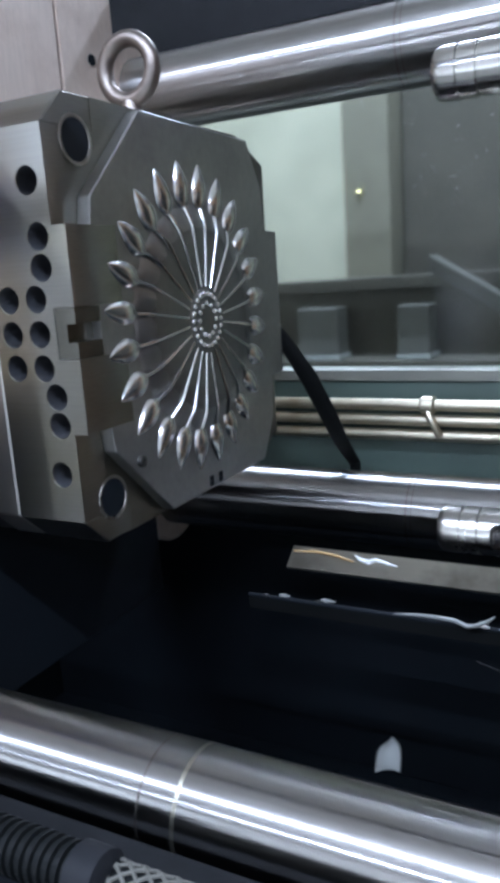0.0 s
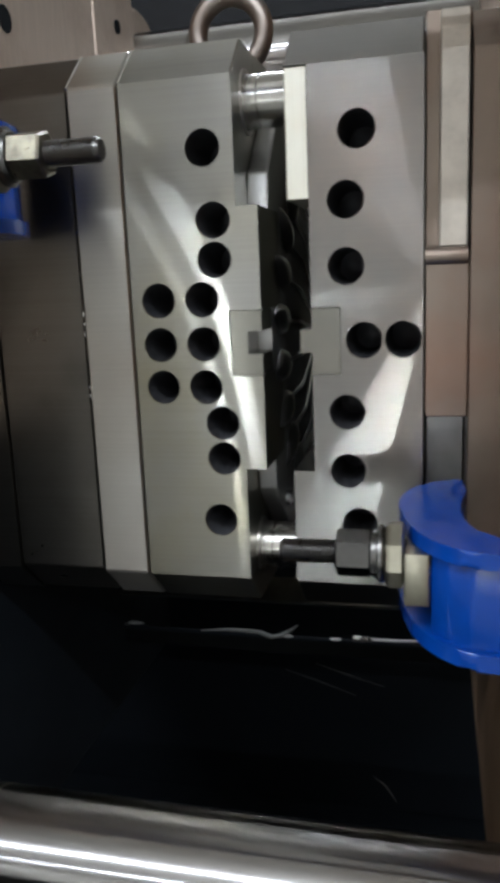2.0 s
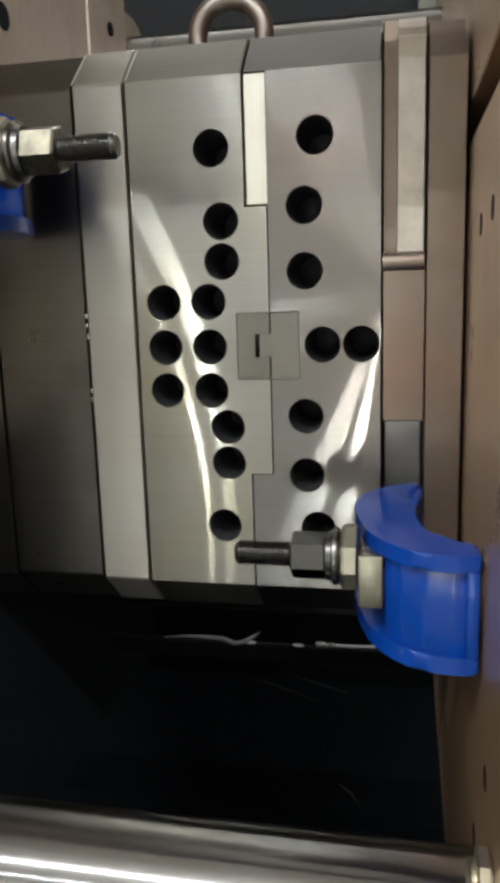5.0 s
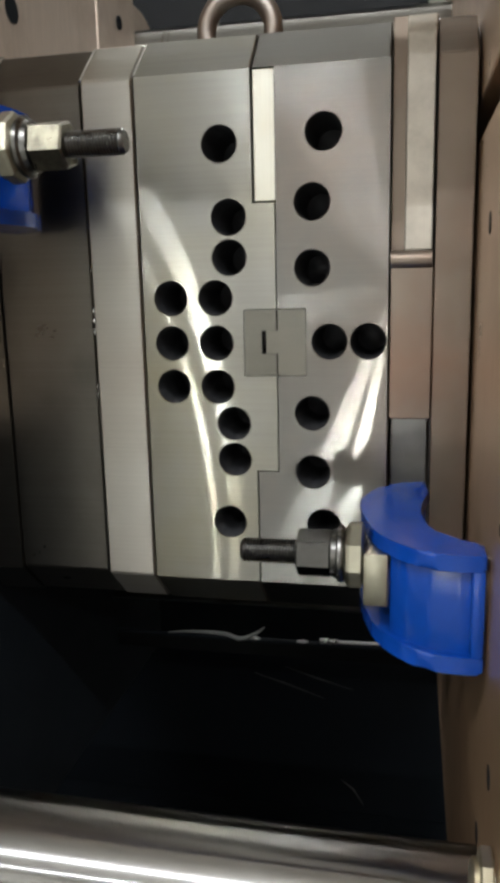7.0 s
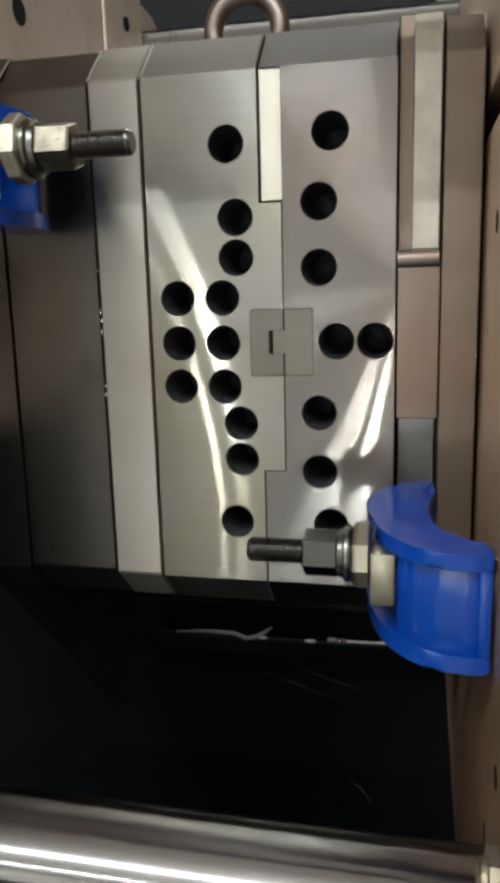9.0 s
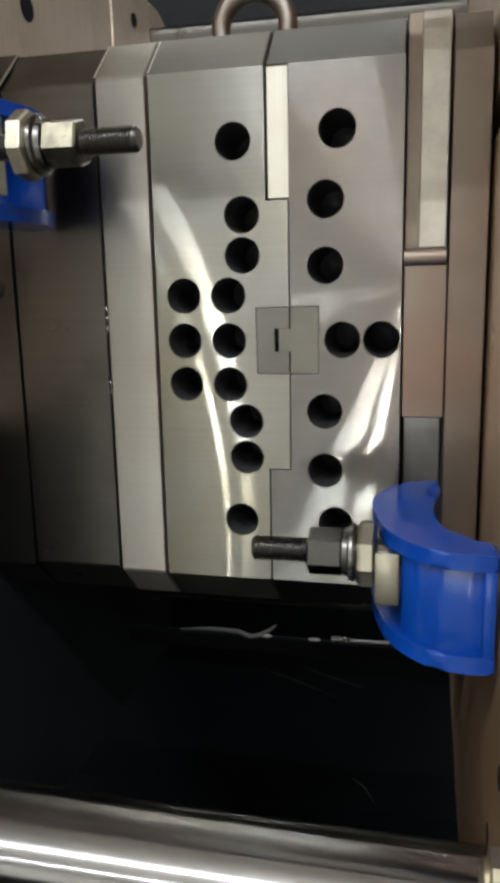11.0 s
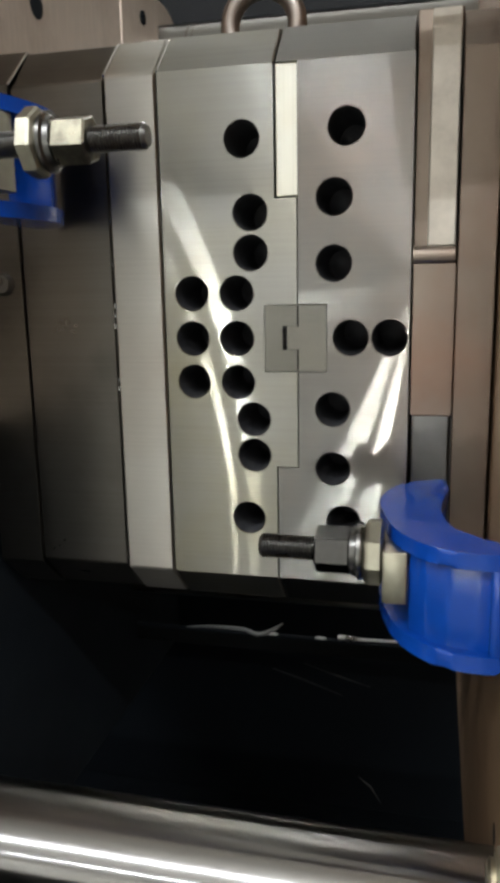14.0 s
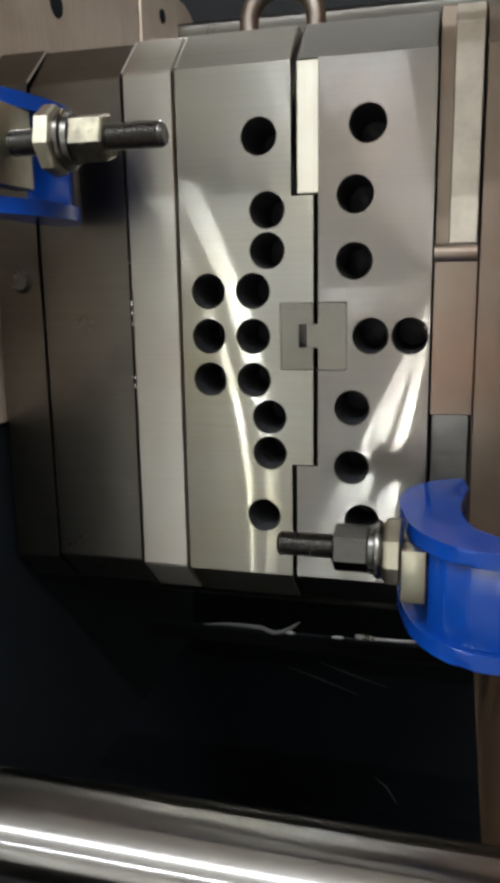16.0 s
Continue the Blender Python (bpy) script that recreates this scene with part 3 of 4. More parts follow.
def eye_bolt():
    t = thing("eye_bolt", (-0.224, 0.3, ZT), "worn brown steel lifting eye bolt on the mould", "eye bolt")
    MOVERS.append(t)
    ring = [(-0.224 + 0.044 * math.cos(2 * math.pi * k / 48), 0.3, 0.322 + 0.044 * math.sin(2 * math.pi * k / 48)) for k in range(48)]
    part("ring", tube(bmesh.new(), ring, 0.0125, 14, True), RINGST, t, "", True)
    part("collar", lathe(bmesh.new(), [(ZT, 0.026), (ZT + 0.008, 0.026), (ZT + 0.014, 0.018), (ZT + 0.036, 0.014)], (-0.224, 0.3, 0), "z", 32), RINGST, t, "", True)


# ---------------------------------------------------------------- clamps
def clamp(name, mirror, px, y, z, zc, h, riser, back, nut, label):
    """A blue forged mould clamp with its stud. Axis of the stud along x at (y, z); px: the seat of its heel; mirror: -1 for a stud that points to -x;
    zc, h: middle and half height of the body; riser: how far its seat stands off the platen."""
    t = thing(name, (px, y, z), label, "clamp", "mould clamps")
    s = mirror

    def X(d):
        return px + s * d

    def flat(pairs):
        return [(X(p - back), y + q) for p, q in pairs]
    arc = [(0.0414, 0.1526), (0.06, 0.145), (0.0775, 0.133), (0.0895, 0.112), (0.0965, 0.085), (0.0968, 0.06), (0.0907, 0.026), (0.08, -0.009), (0.0627, -0.034), (0.043, -0.049), (0.0205, -0.0535), (0.002, -0.052)]
    inner = [(0.002, -0.027), (0.0258, -0.014), (0.0396, 0.009), (0.0464, 0.046), (0.044, 0.085), (0.0385, 0.118)]
    bm = bmesh.new()
    for z0, z1 in ((zc - h - 0.007, zc - h + 0.006), (zc + h - 0.0085, zc + h + 0.004)):
        prism(bm, flat(rounded(arc) + rounded(inner)), z0, z1, "z")
    # web between the flanges, sunk behind their rim, and the nose
    prism(bm, flat([(0.0705, -0.018), (0.057, -0.032), (0.041, -0.0425), (0.0205, -0.046), (0.0025, -0.045), (0.0025, -0.028), (0.0258, -0.0145), (0.05, -0.008)]), zc - h + 0.005, zc + h - 0.0075, "z")
    prism(bm, flat([(0.0025, -0.0525), (0.012, -0.0525), (0.012, -0.042), (0.0025, -0.042)]), zc - h + 0.005, zc + h - 0.0075, "z")
    prism(bm, flat([(0.042, 0.148), (0.06, 0.14), (0.076, 0.128), (0.085, 0.1), (0.046, 0.09), (0.04, 0.118)]), zc - h + 0.005, zc + h - 0.012, "z")
    bmesh.ops.bevel(bm, geom=list(bm.edges), offset=0.0026, segments=2, affect="EDGES", profile=0.5)
    part("clamp_body", bm, BLUE, t, "blue enamelled forged clamp body", True)
    if riser:
        part("riser_block", B(X(-riser), X(-back + 0.001), y - 0.055, y - 0.025, zc - 0.03, zc + 0.03), BLACKOX, t)
        part("stud_shank", lathe(bmesh.new(), [(X(-riser), 0.0085), (X(0.001), 0.0085)], (0, y, z), "x", 24), BLACKOX, t, "", True)
    # stud with its thread
    prof = [(X(0.0), 0.0085)]
    d = 0.004
    while d < 0.186:
        prof += [(X(d), 0.0086), (X(d + 0.00125), 0.01), (X(d + 0.0013), 0.01)]
        d += 0.0025
    prof += [(X(0.1865), 0.0092), (X(0.1885), 0.0075)]
    part("stud", lathe(bmesh.new(), prof, (0, y, z), "x", 28), BLACKOX, t, "blackened threaded stud", True)
    hexa = [(X(0.115), 0.0175), (X(0.1165), 0.0188), (X(0.1415), 0.0188), (X(0.143), 0.017)]
    part("nut", lathe(bmesh.new(), hexa, (0, y, z), "x", 6, 0.3), nut, t, "worn hexagon nut")
    part("flange_washer", lathe(bmesh.new(), [(X(0.105), 0.0215), (X(0.107), 0.023), (X(0.1095), 0.023), (X(0.111), 0.02), (X(0.115), 0.019)], (0, y, z), "x", 36), BLACKOX, t, "", True)
    part("spherical_washer", lathe(bmesh.new(), [(X(0.09), 0.022), (X(0.0915), 0.0265), (X(0.1), 0.0265), (X(0.1025), 0.0255), (X(0.1045), 0.022)], (0, y, z), "x", 8, 0.2), ZINC, t, "zinc plated thick washer")
    part("packing_block", B(*sorted((X(0.071 - back), X(0.0895 - back))), y - 0.024, y + 0.03, z - 0.0325, zc + h - 0.009, bevel=0.0014), ZINC, t, "zinc plated packing block", True)
    return t


# ---------------------------------------------------------------- platens and tie bars
def platens():
    t = thing("fixed_platen", (0.2, 0.25, -0.75), "brown oily cast iron machine platen", "platen")
    bm = bmesh.new()
    yz0, yz1 = -0.36, 1.0
    # face cut by the T-slots
    slots = [(0.126, 0.16)]
    zs = [-0.7] + [v for s in slots for v in s] + [0.62]
    for a, b in zip(zs[::2], zs[1::2]):
        part("face_plate", box(bmesh.new(), PLATEN_X, 0.1, yz0, yz1, a, b, 0.002), FACE, t)
    box(bm, 0.1, 0.32, yz0, yz1, -0.7, 0.62, 0.004)
    part("platen_body", bm, CASTING, t)
    # black plate in the T-slot paints its inner shade
    part("slot_lining", B(0.094, 0.0995, yz0 + 0.001, yz1 - 0.001, 0.1265, 0.1595), PIT, t, "dark plate standing in for the slot's shade")
    # flat black discs in place of shaded tapped holes
    for y, z in ((-0.12, 0.045), (-0.2, 0.05), (-0.26, -0.33), (-0.2, -0.42), (-0.3, -0.12)):
        part("tapped_hole", lathe(bmesh.new(), [(PLATEN_X - 0.0004, 0.0085), (PLATEN_X + 0.001, 0.0085)], (0, y, z), "x", 20), PIT, t)
    m = thing("moving_platen", (-0.6, 0.2, -0.7), "brown oily cast iron moving platen", "platen")
    MOVERS.append(m)
    part("platen_body", box(bmesh.new(), -0.8, -0.478, -0.3, 0.451, -0.15, 0.62, 0.004), CASTING, m)
    # black lower part puts the shade below the mould into the colour
    part("platen_lower", box(bmesh.new(), -0.8, -0.485, -0.3, 0.63, -0.7, -0.152, 0.004), PIT, m, "lower part of the platen, shade in its colour")
    # black strip set in the gap to stand in for its shade
    part("platen_seam", box(bmesh.new(), -0.8, -0.495, 0.4515, 0.4605, -0.15, 0.615), PIT, m, "black strip for the shade in the platen's seam")
    part("platen_edge", box(bmesh.new(), -0.8, -0.48, 0.461, 0.63, -0.15, 0.62, 0.004), CASTING, m, "lighter machined platen edge")
    for y, z, r in BARS:
        part("bar_bushing", lathe(bmesh.new(), [(-0.8, r + 0.045), (-0.52, r + 0.045), (-0.512, r + 0.037), (-0.512, r + 0.002)], (0, y, z), "x", 48), CASTING, m, "", True)
    # here too, black discs in place of shaded holes
    for y, z, h in ((0.18, 0.333, 0.016), (0.55, 0.428, 0.0105)):
        part("tapped_hole", lathe(bmesh.new(), [(-0.4805, h), (-0.4772, h)], (0, y, z), "x", 20), PIT, m)


def fitting():
    t = thing("brass_fitting", (0.05, -0.315, -0.386), "small brass hose fitting on the platen", "fitting")
    part("nipple", lathe(bmesh.new(), [(PLATEN_X - 0.001, 0.016), (0.047, 0.016), (0.046, 0.0125), (0.043, 0.013), (0.041, 0.0105)], (0, -0.315, -0.364), "x", 20), PIPE, t, "", True)
    part("hex", lathe(bmesh.new(), [(0.046, 0.0175), (0.0475, 0.0195), (0.0535, 0.0195), (0.0548, 0.0175)], (0, -0.315, -0.364), "x", 6), PIPE, t)


def tie_bars():
    for y, z, r in BARS:
        back = y > 0
        t = thing("tie_bar", (-0.3, y, z - r), "long polished chromed steel tie bar", "tie bar", "tie bars")
        part("bar", lathe(bmesh.new(), [(-1.6, r), (0.31, r)], (0, y, z), "x", 96), CHROME, t, "", True)
        a, b = ((-0.452, -0.4405) if back else (-0.3865, -0.424))
        part("scale_mark", lathe(bmesh.new(), [(a, r + 0.0003), (a + 0.004, r + 0.0003)], (0, y, z), "x", 96), DARKST if back else ZINC, t, "ring mark on the bar", True)
        part("wear_ring", lathe(bmesh.new(), [(b, r + 0.0003), (b + 0.0025, r + 0.0003)], (0, y, z), "x", 96), DARKST, t, "dark ring mark on the bar", True)


moving_mould()
fixed_mould()
eye_bolt()
clamp("mould_clamp", -1, PLATEN_X, -0.17, -0.207, -0.2285, 0.0395, 0, 0.0, NUTST, "blue forged clamp holding the fixed mould half")
MOVERS.append(clamp("mould_clamp", 1, -0.402, -0.17, 0.1105, 0.107, 0.0425, 0.076, 0.03, WORN, "blue forged clamp holding the moving mould half"))
platens()
fitting()
tie_bars()

# ---------------------------------------------------------------- guard, pit and hall
def setting():
    # tray and bed walls are near-black: the pit's shade is in their colour
    solid("machine_bed", B(-1.7, 0.35, -0.5, 1.05, -1.38, -1.3), PIT, "drop tray under the mould, pit shade in its colour", "tray", "structure")
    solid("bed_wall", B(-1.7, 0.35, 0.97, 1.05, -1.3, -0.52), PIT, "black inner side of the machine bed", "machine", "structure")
    # end wall added so that the lit hall floor stays hidden
    solid("bed_end", B(-1.78, -1.71, -0.5, 1.05, -1.38, -0.2), PIT, "black end wall added to hide the lit floor", "machine", "structure")
    # unseen front wall, keeps hall light out of the pit
    solid("bed_front", B(-1.7, 0.35, -0.5, -0.43, -1.3, -0.48), PIT, "unseen black front wall of the machine bed", "machine", "structure")
    solid("guard_sill", B(-1.9, 0.06, 0.98, 1.04, -0.519, -0.262), TEAL, "teal painted sill of the rear guard", "guard", "structure")
    solid("guard_ledge", B(-1.9, 0.06, 0.97, 1.045, -0.26, -0.235), GREY, "grey painted ledge of the rear guard", "guard", "structure")
    solid("guard_head", B(-1.9, 0.06, 0.99, 1.03, 0.502, 0.95), BLACK, "dark head panel of the rear guard", "guard", "structure")
    solid("guard_post", B(0.02, 0.055, 0.93, 0.96, -0.5, 0.9), GREY, "pale grey post of the rear guard", "guard", "structure")
    w = solid("window_1", B(-1.9, 0.06, 1.005, 1.011, -0.234, 0.5, bevel=0.0), PANE, "clear plastic window of the rear guard", "window", "structure")
    w.visible_shadow = False
    # specks of dust and grease on the window
    rnd, bm = random.Random(5), bmesh.new()
    for k in range(70):
        x, z, q = -0.47 + rnd.gauss(0, 0.11), 0.24 + rnd.gauss(0, 0.085), rnd.choice((0.0008, 0.0011, 0.0016, 0.0022))
        lathe(bm, [(1.0035, q * 0.6), (1.0042, q), (1.0049, q)], (x, 0, z), "y", 6)
    solid("window_specks", bm, MILKY, "pale specks of dust on the guard window", "dust", "stuff")
    solid("floor", B(-6, 6, -6, 6, -1.45, -1.4), CONCRETE, "grey concrete factory floor", "floor", "structure")
    # ceiling, south, west and east walls are unseen, added to reflect light
    solid("ceiling", B(-6, 6, -6, 6, 3.4, 3.45), CEIL, "unseen pale ceiling added to reflect light", "ceiling", "structure")
    solid("wall_north", B(-6, 6, 5.0, 5.1, -1.4, 3.4), WALLP, "pale greenish factory wall", "wall", "structure")
    solid("wall_south", B(-6, 6, -6.1, -6.0, -1.4, 3.4), CEIL, "unseen pale wall added to reflect light", "wall", "structure")
    solid("wall_west", B(-6.1, -6, -6, 5, -1.4, 3.4), CEIL, "unseen pale wall added to reflect light", "wall", "structure")
    solid("wall_east", B(6, 6.1, -6, 5, -1.4, 3.4), CEIL, "unseen pale wall added to reflect light", "wall", "structure")
    # frames around the added lamps; all are out of view
    for i, (x, z, w, h, p) in enumerate(ADDED_LAMPS):
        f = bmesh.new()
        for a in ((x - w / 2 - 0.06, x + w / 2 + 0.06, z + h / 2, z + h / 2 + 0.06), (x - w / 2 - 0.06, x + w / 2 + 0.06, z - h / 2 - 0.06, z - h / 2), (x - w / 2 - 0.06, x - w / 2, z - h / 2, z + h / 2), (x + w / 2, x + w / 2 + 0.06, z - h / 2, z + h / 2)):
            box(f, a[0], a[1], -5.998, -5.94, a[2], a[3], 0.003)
        solid("window_%d" % (i + 2), f, WHITE, "white frame around an added unseen lamp", "window", "structure")
    for x, y, z in TUBES:
        t = thing("tube_lamp", (x, y, z), "unseen fluorescent tube lamp under the ceiling", "lamp", "tube lamps")
        for k in (-0.5, 0.5):
            part("hanger", lathe(bmesh.new(), [(z + 0.07, 0.004), (3.4, 0.004)], (x + k, y, 0), "z", 8), WHITE, t)
        part("housing", B(x - 0.65, x + 0.65, y - 0.05, y + 0.05, z + 0.02, z + 0.07), WHITE, t)
        part("tube", lathe(bmesh.new(), [(x - 0.6, 0.014), (x + 0.6, 0.014)], (0, y, z), "x", 16), TUBE_GLOW, t, "", True)


def background():
    for i, z in enumerate((-0.31, -0.345, -0.38)):
        solid("pipe", lathe(bmesh.new(), [(-1.9, 0.0135), (0.05, 0.0135)], (0, 0.94, z), "x", 20), PIPE, "brass coloured pipe along the rear guard", "pipe", "", "rear pipes", True)
    u = thing("pipe_union", (-0.46, 0.94, -0.4), "dull brass union joining the rear pipes", "pipe fitting")
    part("body", lathe(bmesh.new(), [(-0.485, 0.016), (-0.48, 0.021), (-0.455, 0.021), (-0.45, 0.016)], (0, 0.94, -0.31), "x", 20), PIPE, u, "", True)
    part("elbow", tube(bmesh.new(), [(-0.47, 0.936, -0.312), (-0.463, 0.925, -0.33), (-0.45, 0.922, -0.352), (-0.44, 0.93, -0.378)], 0.009, 10), PIPE, u, "", True)
    # hall behind the rear guard: guessed shapes, placed to fit the camera's view
    solid("column", B(-1.4, -1.17, 3.0, 3.3, -1.4, 3.4), COLUMN, "dull painted factory column", "column", "structure")
    c = thing("switch_cabinet", (-0.2, 3.4, -1.4), "dark grey switch cabinet in the hall", "cabinet")
    part("body", B(-1.16, 0.9, 3.2, 3.6, -1.4, 1.9), DARKP, c)
    q = thing("signal_lamp", (-1.314, 2.99, 0.33), "small glowing yellow signal lamp on the column", "lamp")
    part("socket", lathe(bmesh.new(), [(2.978, 0.014), (2.9995, 0.014)], (-1.314, 0, 0.359), "y", 16), DARKP, q)
    part("lens", lathe(bmesh.new(), [(2.965, 0.003), (2.968, 0.0065), (2.978, 0.007)], (-1.314, 0, 0.359), "y", 16), LED_GLOW, q, "glowing yellow lens", True)
    b = thing("work_bench", (-0.9, 2.8, -1.4), "dark steel work bench in the hall", "bench")
    part("top", B(-2.6, 0.9, 2.6, 3.0, -0.1, -0.05), DARKP, b)
    part("front", B(-2.55, 0.85, 2.66, 2.98, -1.4, -0.1), DARKP, b)
    for x0, x1 in ((-1.47, -1.27), (-1.0, -0.86)):
        k = thing("crate", ((x0 + x1) / 2, 2.55, -0.4), "pale grey plastic crate before the bench", "crate", "crates")
        part("box", B(x0, x1, 2.5, 2.64, -0.4, -0.17, bevel=0.008), CRATE, k)
        part("lip", B(x0 - 0.006, x1 + 0.006, 2.49, 2.65, -0.4, -0.38, bevel=0.003), MILKY, k)
    s = thing("crate_shelf", (-1.2, 2.56, -1.4), "dark steel shelf under the crates", "shelf")
    part("board", B(-2.4, 0.6, 2.45, 2.655, -0.43, -0.402), DARKP, s)
    part("leg", B(-2.4, -2.34, 2.45, 2.655, -1.4, -0.43), DARKP, s)
    part("leg", B(0.54, 0.6, 2.45, 2.655, -1.4, -0.43), DARKP, s)
    r = thing("conveyor_arm", (-0.5, 2.3, -1.4), "pale sloping conveyor arm in the hall", "conveyor")
    bm = prism(bmesh.new(), [(-0.8, 0.03), (-0.8, -0.03), (-0.12, -0.45), (-0.12, -0.39)], 2.25, 2.4, "y")
    part("belt", bm, CRATE, r)
    part("stand", B(-0.2, -0.14, 2.28, 2.37, -1.4, -0.4), DARKP, r)


def under_mould():
    t = thing("drip_rail", (-0.3, 0.45, -0.51), "oily sheet steel drip rail under the mould", "rail")
    part("channel", prism(bmesh.new(), [(0.4, -0.505), (0.436, -0.478), (0.441, -0.484), (0.405, -0.511)], -0.585, 0.035), OILY, t, "scratched oily channel")
    part("bracket", B(0.03, PLATEN_X - 0.0005, 0.4, 0.48, -0.53, -0.44), BLACK, t)
    # near-black sheet and lip carry the pit's shade in their colour
    k = thing("tray_edge", (-0.3, 0.41, -0.6), "black folded edge of the drop tray", "tray")
    part("sheet", B(-0.67, PLATEN_X - 0.0005, 0.408, 0.414, -0.6, -0.575), RUBBER, k)
    part("lip", lathe(bmesh.new(), [(-0.67, 0.004), (0.05, 0.004)], (0, 0.411, -0.574), "x", 10), PIT, k, "", True)
    # greyer plastic puts the shadow over the strand into its colour
    w = [(-0.392, 0.402, -0.5665), (-0.35, 0.4, -0.561), (-0.315, 0.398, -0.5595), (-0.29, 0.397, -0.56), (-0.27, 0.396, -0.567), (-0.255, 0.395, -0.563), (-0.238, 0.394, -0.553), (-0.226, 0.394, -0.543)]
    solid("plastic_string", tube(bmesh.new(), w, [0.001, 0.0022, 0.003, 0.0032, 0.0034, 0.0034, 0.003, 0.0012], 8), MILKY, "thin curled strand of pale plastic on the tray edge", "string", smooth=True)
    c = thing("sensor_cable", (-0.05, 0.405, -0.566), "thin grey sensor cable with a metal ferrule", "cable")
    part("ferrule", lathe(bmesh.new(), [(-0.137, 0.003), (-0.135, 0.0045), (-0.112, 0.0045), (-0.105, 0.0022)], (0, 0.4, -0.562), "x", 16), PIN, c, "", True)
    part("wire", tube(bmesh.new(), [(-0.106, 0.4, -0.562), (-0.06, 0.4, -0.561), (0.0, 0.402, -0.559), (0.05, 0.404, -0.558)], 0.0022, 8), WHITE, c, "", True)
    amber = [(-0.5802, 0.4241, -0.4836), (-0.54, 0.4272, -0.4813), (-0.5052, 0.4251, -0.4829), (-0.483, 0.4209, -0.486), (-0.4654, 0.4173, -0.4888)]
    solid("plastic_runner", tube(bmesh.new(), amber, [0.001, 0.0022, 0.0026, 0.0022, 0.001], 8), AMBER, "amber strand of waste plastic on the drip rail", "runner", smooth=True)
    pale = [(-0.4672, 0.4289, -0.48), (-0.4548, 0.422, -0.4852), (-0.4388, 0.4192, -0.4873), (-0.4276, 0.4248, -0.4831), (-0.4045, 0.4201, -0.4866), (-0.3894, 0.4182, -0.4881)]
    solid("plastic_runner", tube(bmesh.new(), pale, [0.001, 0.0034, 0.0042, 0.0036, 0.0024, 0.001], 8), WHITE, "white strand of waste plastic on the drip rail", "runner", smooth=True)
    # first two white flecks stand in for edge highlights; the rest are scraps
    for x, q, d, m in ((-0.246, 1, 0, WHITE), (-0.166, 1, 0, WHITE), (-0.512, 1.5, 0.006, MILKY), (-0.53, 0.7, 0.002, DIM_GREY), (-0.596, 1.2, 0.004, MILKY), (-0.634, 0.8, 0.0, DIM_GREY)):
        bm = lathe(bmesh.new(), [(x - 0.009 * q, 0.0008), (x - 0.004 * q, 0.0024 * q), (x + 0.004, 0.0028), (x + 0.01 * q, 0.0008)], (0, 0.406, -0.5685 + d), "x", 10)
        solid("edge_fleck", bm, m, "pale fleck on the tray edge", "scrap", "", "plastic scraps", True)
    # faint thin marks, placed on the wall to fit the camera's view
    solid("faint_mark", tube(bmesh.new(), [(-0.3663, 0.968, -0.938), (-0.2888, 0.968, -0.9606), (-0.1917, 0.968, -0.9927)], [0.001, 0.0026, 0.001], 6), DIM_GREY, "faint thin mark on the black bed wall", "strand", "", "stuck strands", True)
    solid("faint_mark", tube(bmesh.new(), [(-0.2884, 0.968, -0.9154), (-0.2054, 0.968, -0.9416), (-0.1237, 0.968, -0.9631)], [0.001, 0.0026, 0.001], 6), DIM_GREY, "faint thin mark on the black bed wall", "strand", "", "stuck strands", True)
    solid("faint_mark", tube(bmesh.new(), [(-0.1522, 0.968, -1.2095), (-0.1215, 0.968, -1.2335), (-0.0961, 0.968, -1.2741)], [0.001, 0.0026, 0.001], 6), DIM_GREY, "faint thin mark on the black bed wall", "strand", "", "stuck strands", True)


def hose():
    t = thing("black_hose", (-0.1, 0.63, -0.4), "flat black rubber hose hanging behind the mould", "hose")
    MOVERS.append(t)
    rows = [(-0.15, 0.605, -0.1, 0.012), (-0.136, 0.612, -0.121, 0.015), (-0.103, 0.65, -0.199, 0.0185), (-0.079, 0.7, -0.2937, 0.0185), (-0.073, 0.75, -0.36, 0.016), (-0.078, 0.84, -0.4275, 0.013), (-0.08, 0.86, -0.52, 0.012)]
    bm = bmesh.new()
    rings = []
    for x, y, z, w in rows:
        rings.append([bm.verts.new((x + w * math.cos(u), y + 0.55 * w * math.sin(u), z + 0.35 * w * math.cos(u))) for u in [2 * math.pi * k / 12 for k in range(12)]])
    for p, q in zip(rings, rings[1:]):
        for k in range(12):
            bm.faces.new((p[k], p[(k + 1) % 12], q[(k + 1) % 12], q[k]))
    bm.faces.new(rings[0][::-1])
    bm.faces.new(rings[-1])
    part("tube", bm, RUBBER, t, "", True)
    part("hose_tail", lathe(bmesh.new(), [(0.598, 0.012), (0.618, 0.012), (0.62, 0.009)], (-0.15, 0, -0.1), "y", 20), PIN, t, "", True)


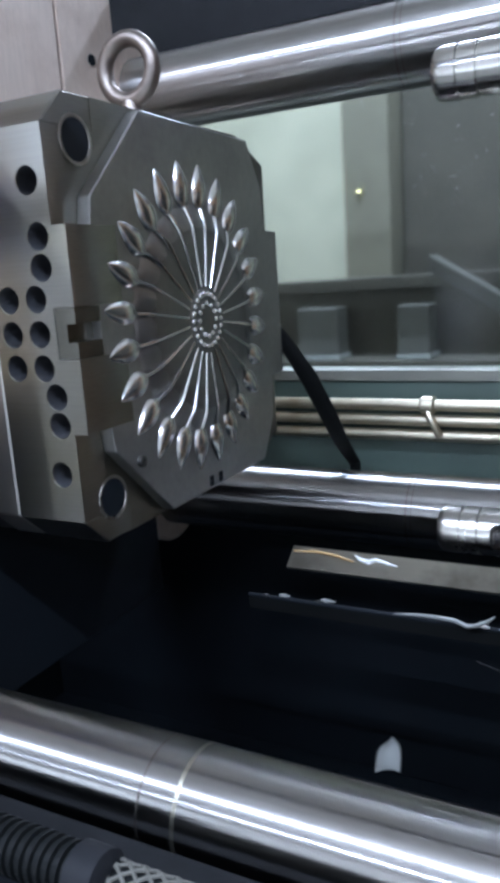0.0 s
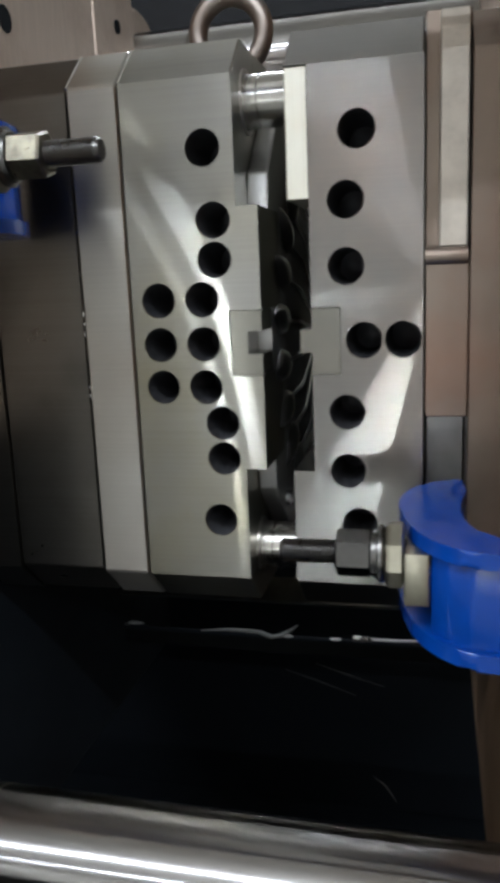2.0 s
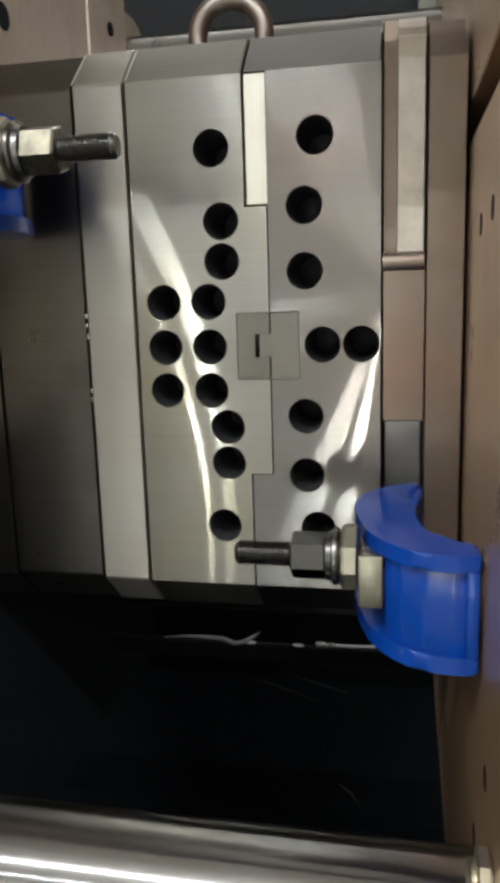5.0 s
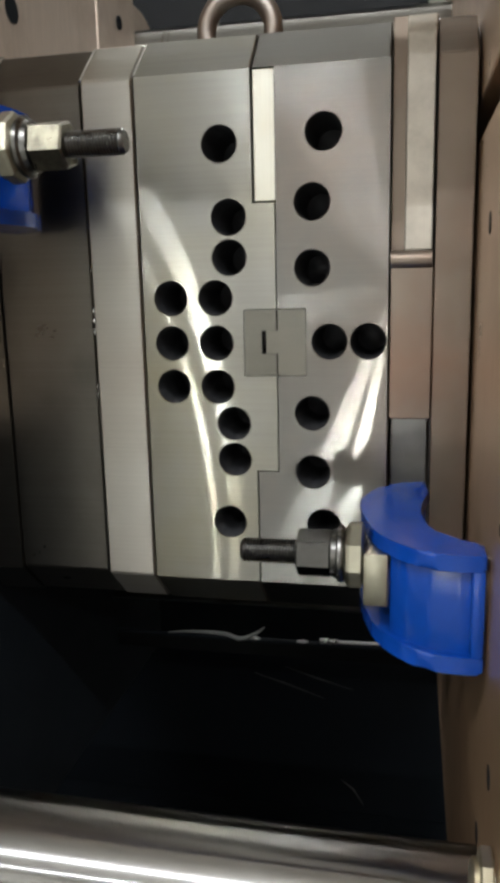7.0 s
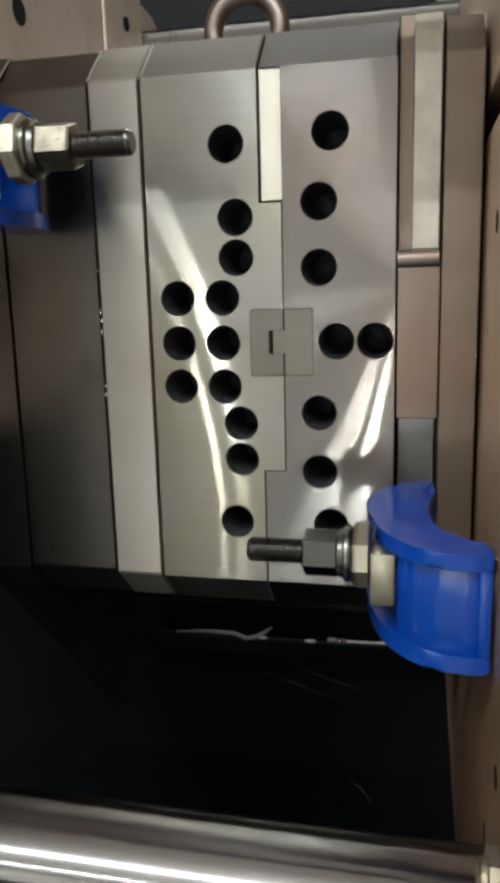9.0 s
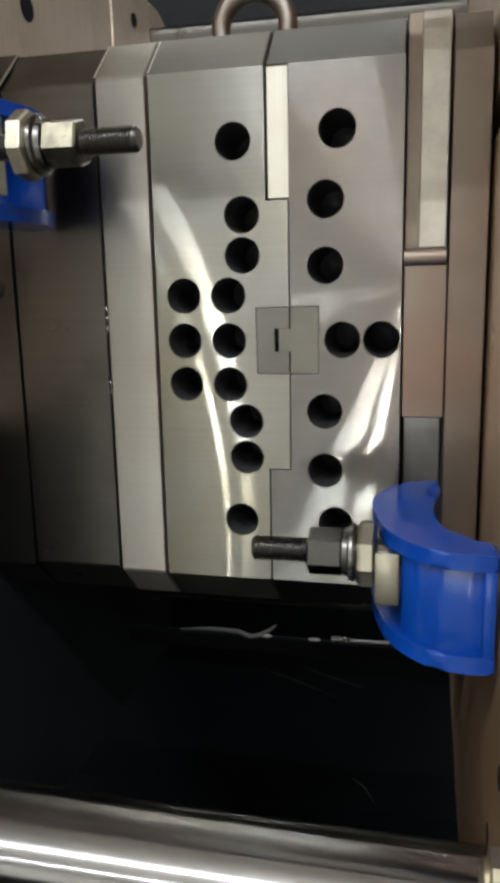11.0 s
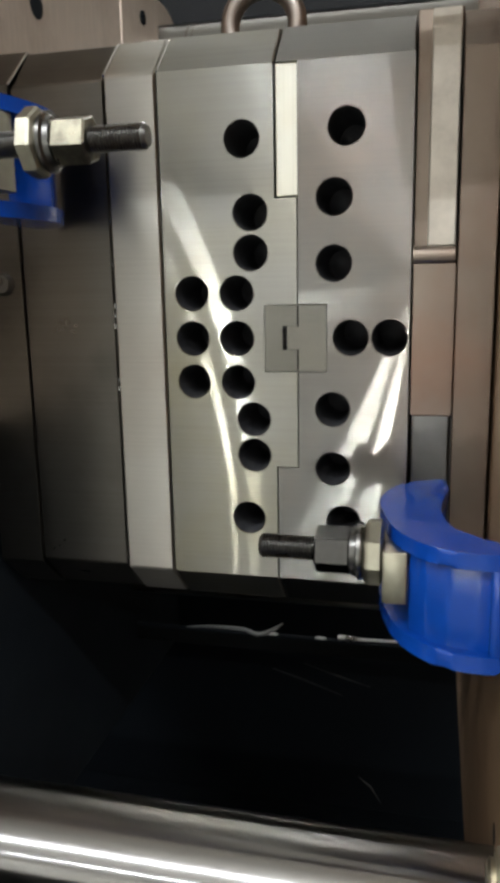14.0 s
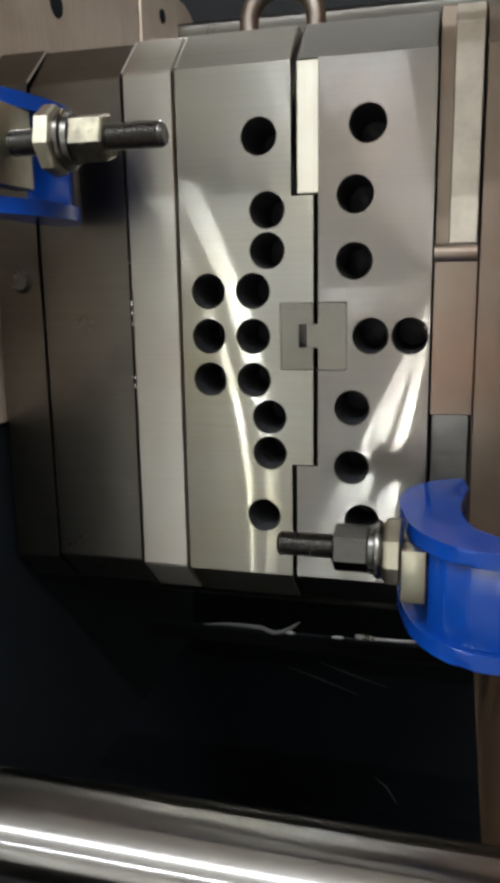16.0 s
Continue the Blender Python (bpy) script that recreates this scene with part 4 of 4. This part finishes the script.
def conduits():
    t = thing("corrugated_conduit", (-0.6, -0.36, -0.479), "dark grey corrugated cable conduit under the tie bar", "conduit")
    n, prof = 46, []
    for i in range(n):
        x = -0.86 + i * 0.0095
        prof += [(x, 0.022), (x + 0.004, 0.022), (x + 0.005, 0.0185), (x + 0.0085, 0.0185)]
    part("sleeve", lathe(bmesh.new(), prof, (0, -0.36, -0.457), "x", 24), RUBBER, t)
    part("end_collar", lathe(bmesh.new(), [(prof[-1][0], 0.02), (prof[-1][0] + 0.003, 0.025), (prof[-1][0] + 0.03, 0.025), (prof[-1][0] + 0.034, 0.015)], (0, -0.36, -0.457), "x", 24), BLACK, t, "", True)
    t = thing("braided_hose", (-0.3, -0.352, -0.479), "grey braided hose under the tie bar", "hose")
    for k in range(8):
        for s in (-1, 1):
            ps = [(-0.42 + 0.01 * i, -0.352 + 0.0165 * math.cos(s * i * 0.5 + k * 0.785), -0.463 + 0.0165 * math.sin(s * i * 0.5 + k * 0.785)) for i in range(26)]
            part("strand", tube(bmesh.new(), ps, 0.0018, 6), CRATE, t)
    part("core", lathe(bmesh.new(), [(-0.42, 0.0145), (-0.165, 0.0145)], (0, -0.352, -0.463), "x", 20), RUBBER, t, "", True)
    solid("bed_beam", B(-1.7, 0.05, -0.42, -0.29, -0.74, -0.48), BLACK, "black painted front beam of the machine bed", "machine", "structure")



def falling_part():
    t = thing("falling_spoon", (-0.279, 0.0, -0.545), "small white moulded plastic piece dropping from the mould", "spoon")
    bm = bmesh.new()
    rows = []
    for s in range(9):
        z = -0.569 + 0.042 * s / 8
        w = 0.0108 * (1 - (s / 8) ** 5) ** 0.6 + 0.004 - 0.001 * s / 8
        rows.append([bm.verts.new((-0.279 + w * q + 0.004 * s / 8, 0.006 * (1 - q * q), z + 0.004 * q)) for q in (-1, -0.5, 0, 0.5, 1)] + [bm.verts.new((-0.279 + w * q + 0.004 * s / 8, 0.006 * (1 - q * q) + 0.002, z + 0.004 * q)) for q in (1, 0.5, 0, -0.5, -1)])
    for p, q in zip(rows, rows[1:]):
        for k in range(10):
            bm.faces.new((p[k], p[(k + 1) % 10], q[(k + 1) % 10], q[k]))
    bm.faces.new(rows[0])
    bm.faces.new(rows[-1][::-1])
    part("bowl", bm, MILKY, t, "", True)
    return t


setting()
background()
under_mould()
hose()
conduits()
FALLING = falling_part()


# ---------------------------------------------------------------- what moves
def motions():
    shift = [(0.0, -0.532), (0.5, -0.532), (0.7, -0.523), (0.85, -0.483), (1.0, -0.4202), (1.2, -0.3567), (1.5, -0.2191), (1.8, -0.1009), (2.1, -0.0301), (2.5, -0.001), (2.8, 0.0), (8.0, 0.0), (15.2, 0.0), (15.6, -0.0006), (16.0, -0.0035)]
    for t in MOVERS:
        o = Vector(t.location)
        walk(t, [(s, pose(o.x + d, o.y, o.z)) for s, d in shift])
    walk(FALLING, [(0.0, pose(-0.279, 0, -0.545)), (0.1, pose(-0.298, 0, -0.562, 0, -6, 0)), (0.2, pose(-0.315, 0, -0.62, 0, -25, 0)), (0.4, pose(-0.35, 0.01, -0.86, 0, -70, 0)), (0.55, pose(-0.365, 0.01, -1.285, 0, -90, 0)), (0.7, pose(-0.37, 0.01, -1.28, 0, -90, 0)), (16.0, pose(-0.37, 0.01, -1.28, 0, -90, 0))])


motions()
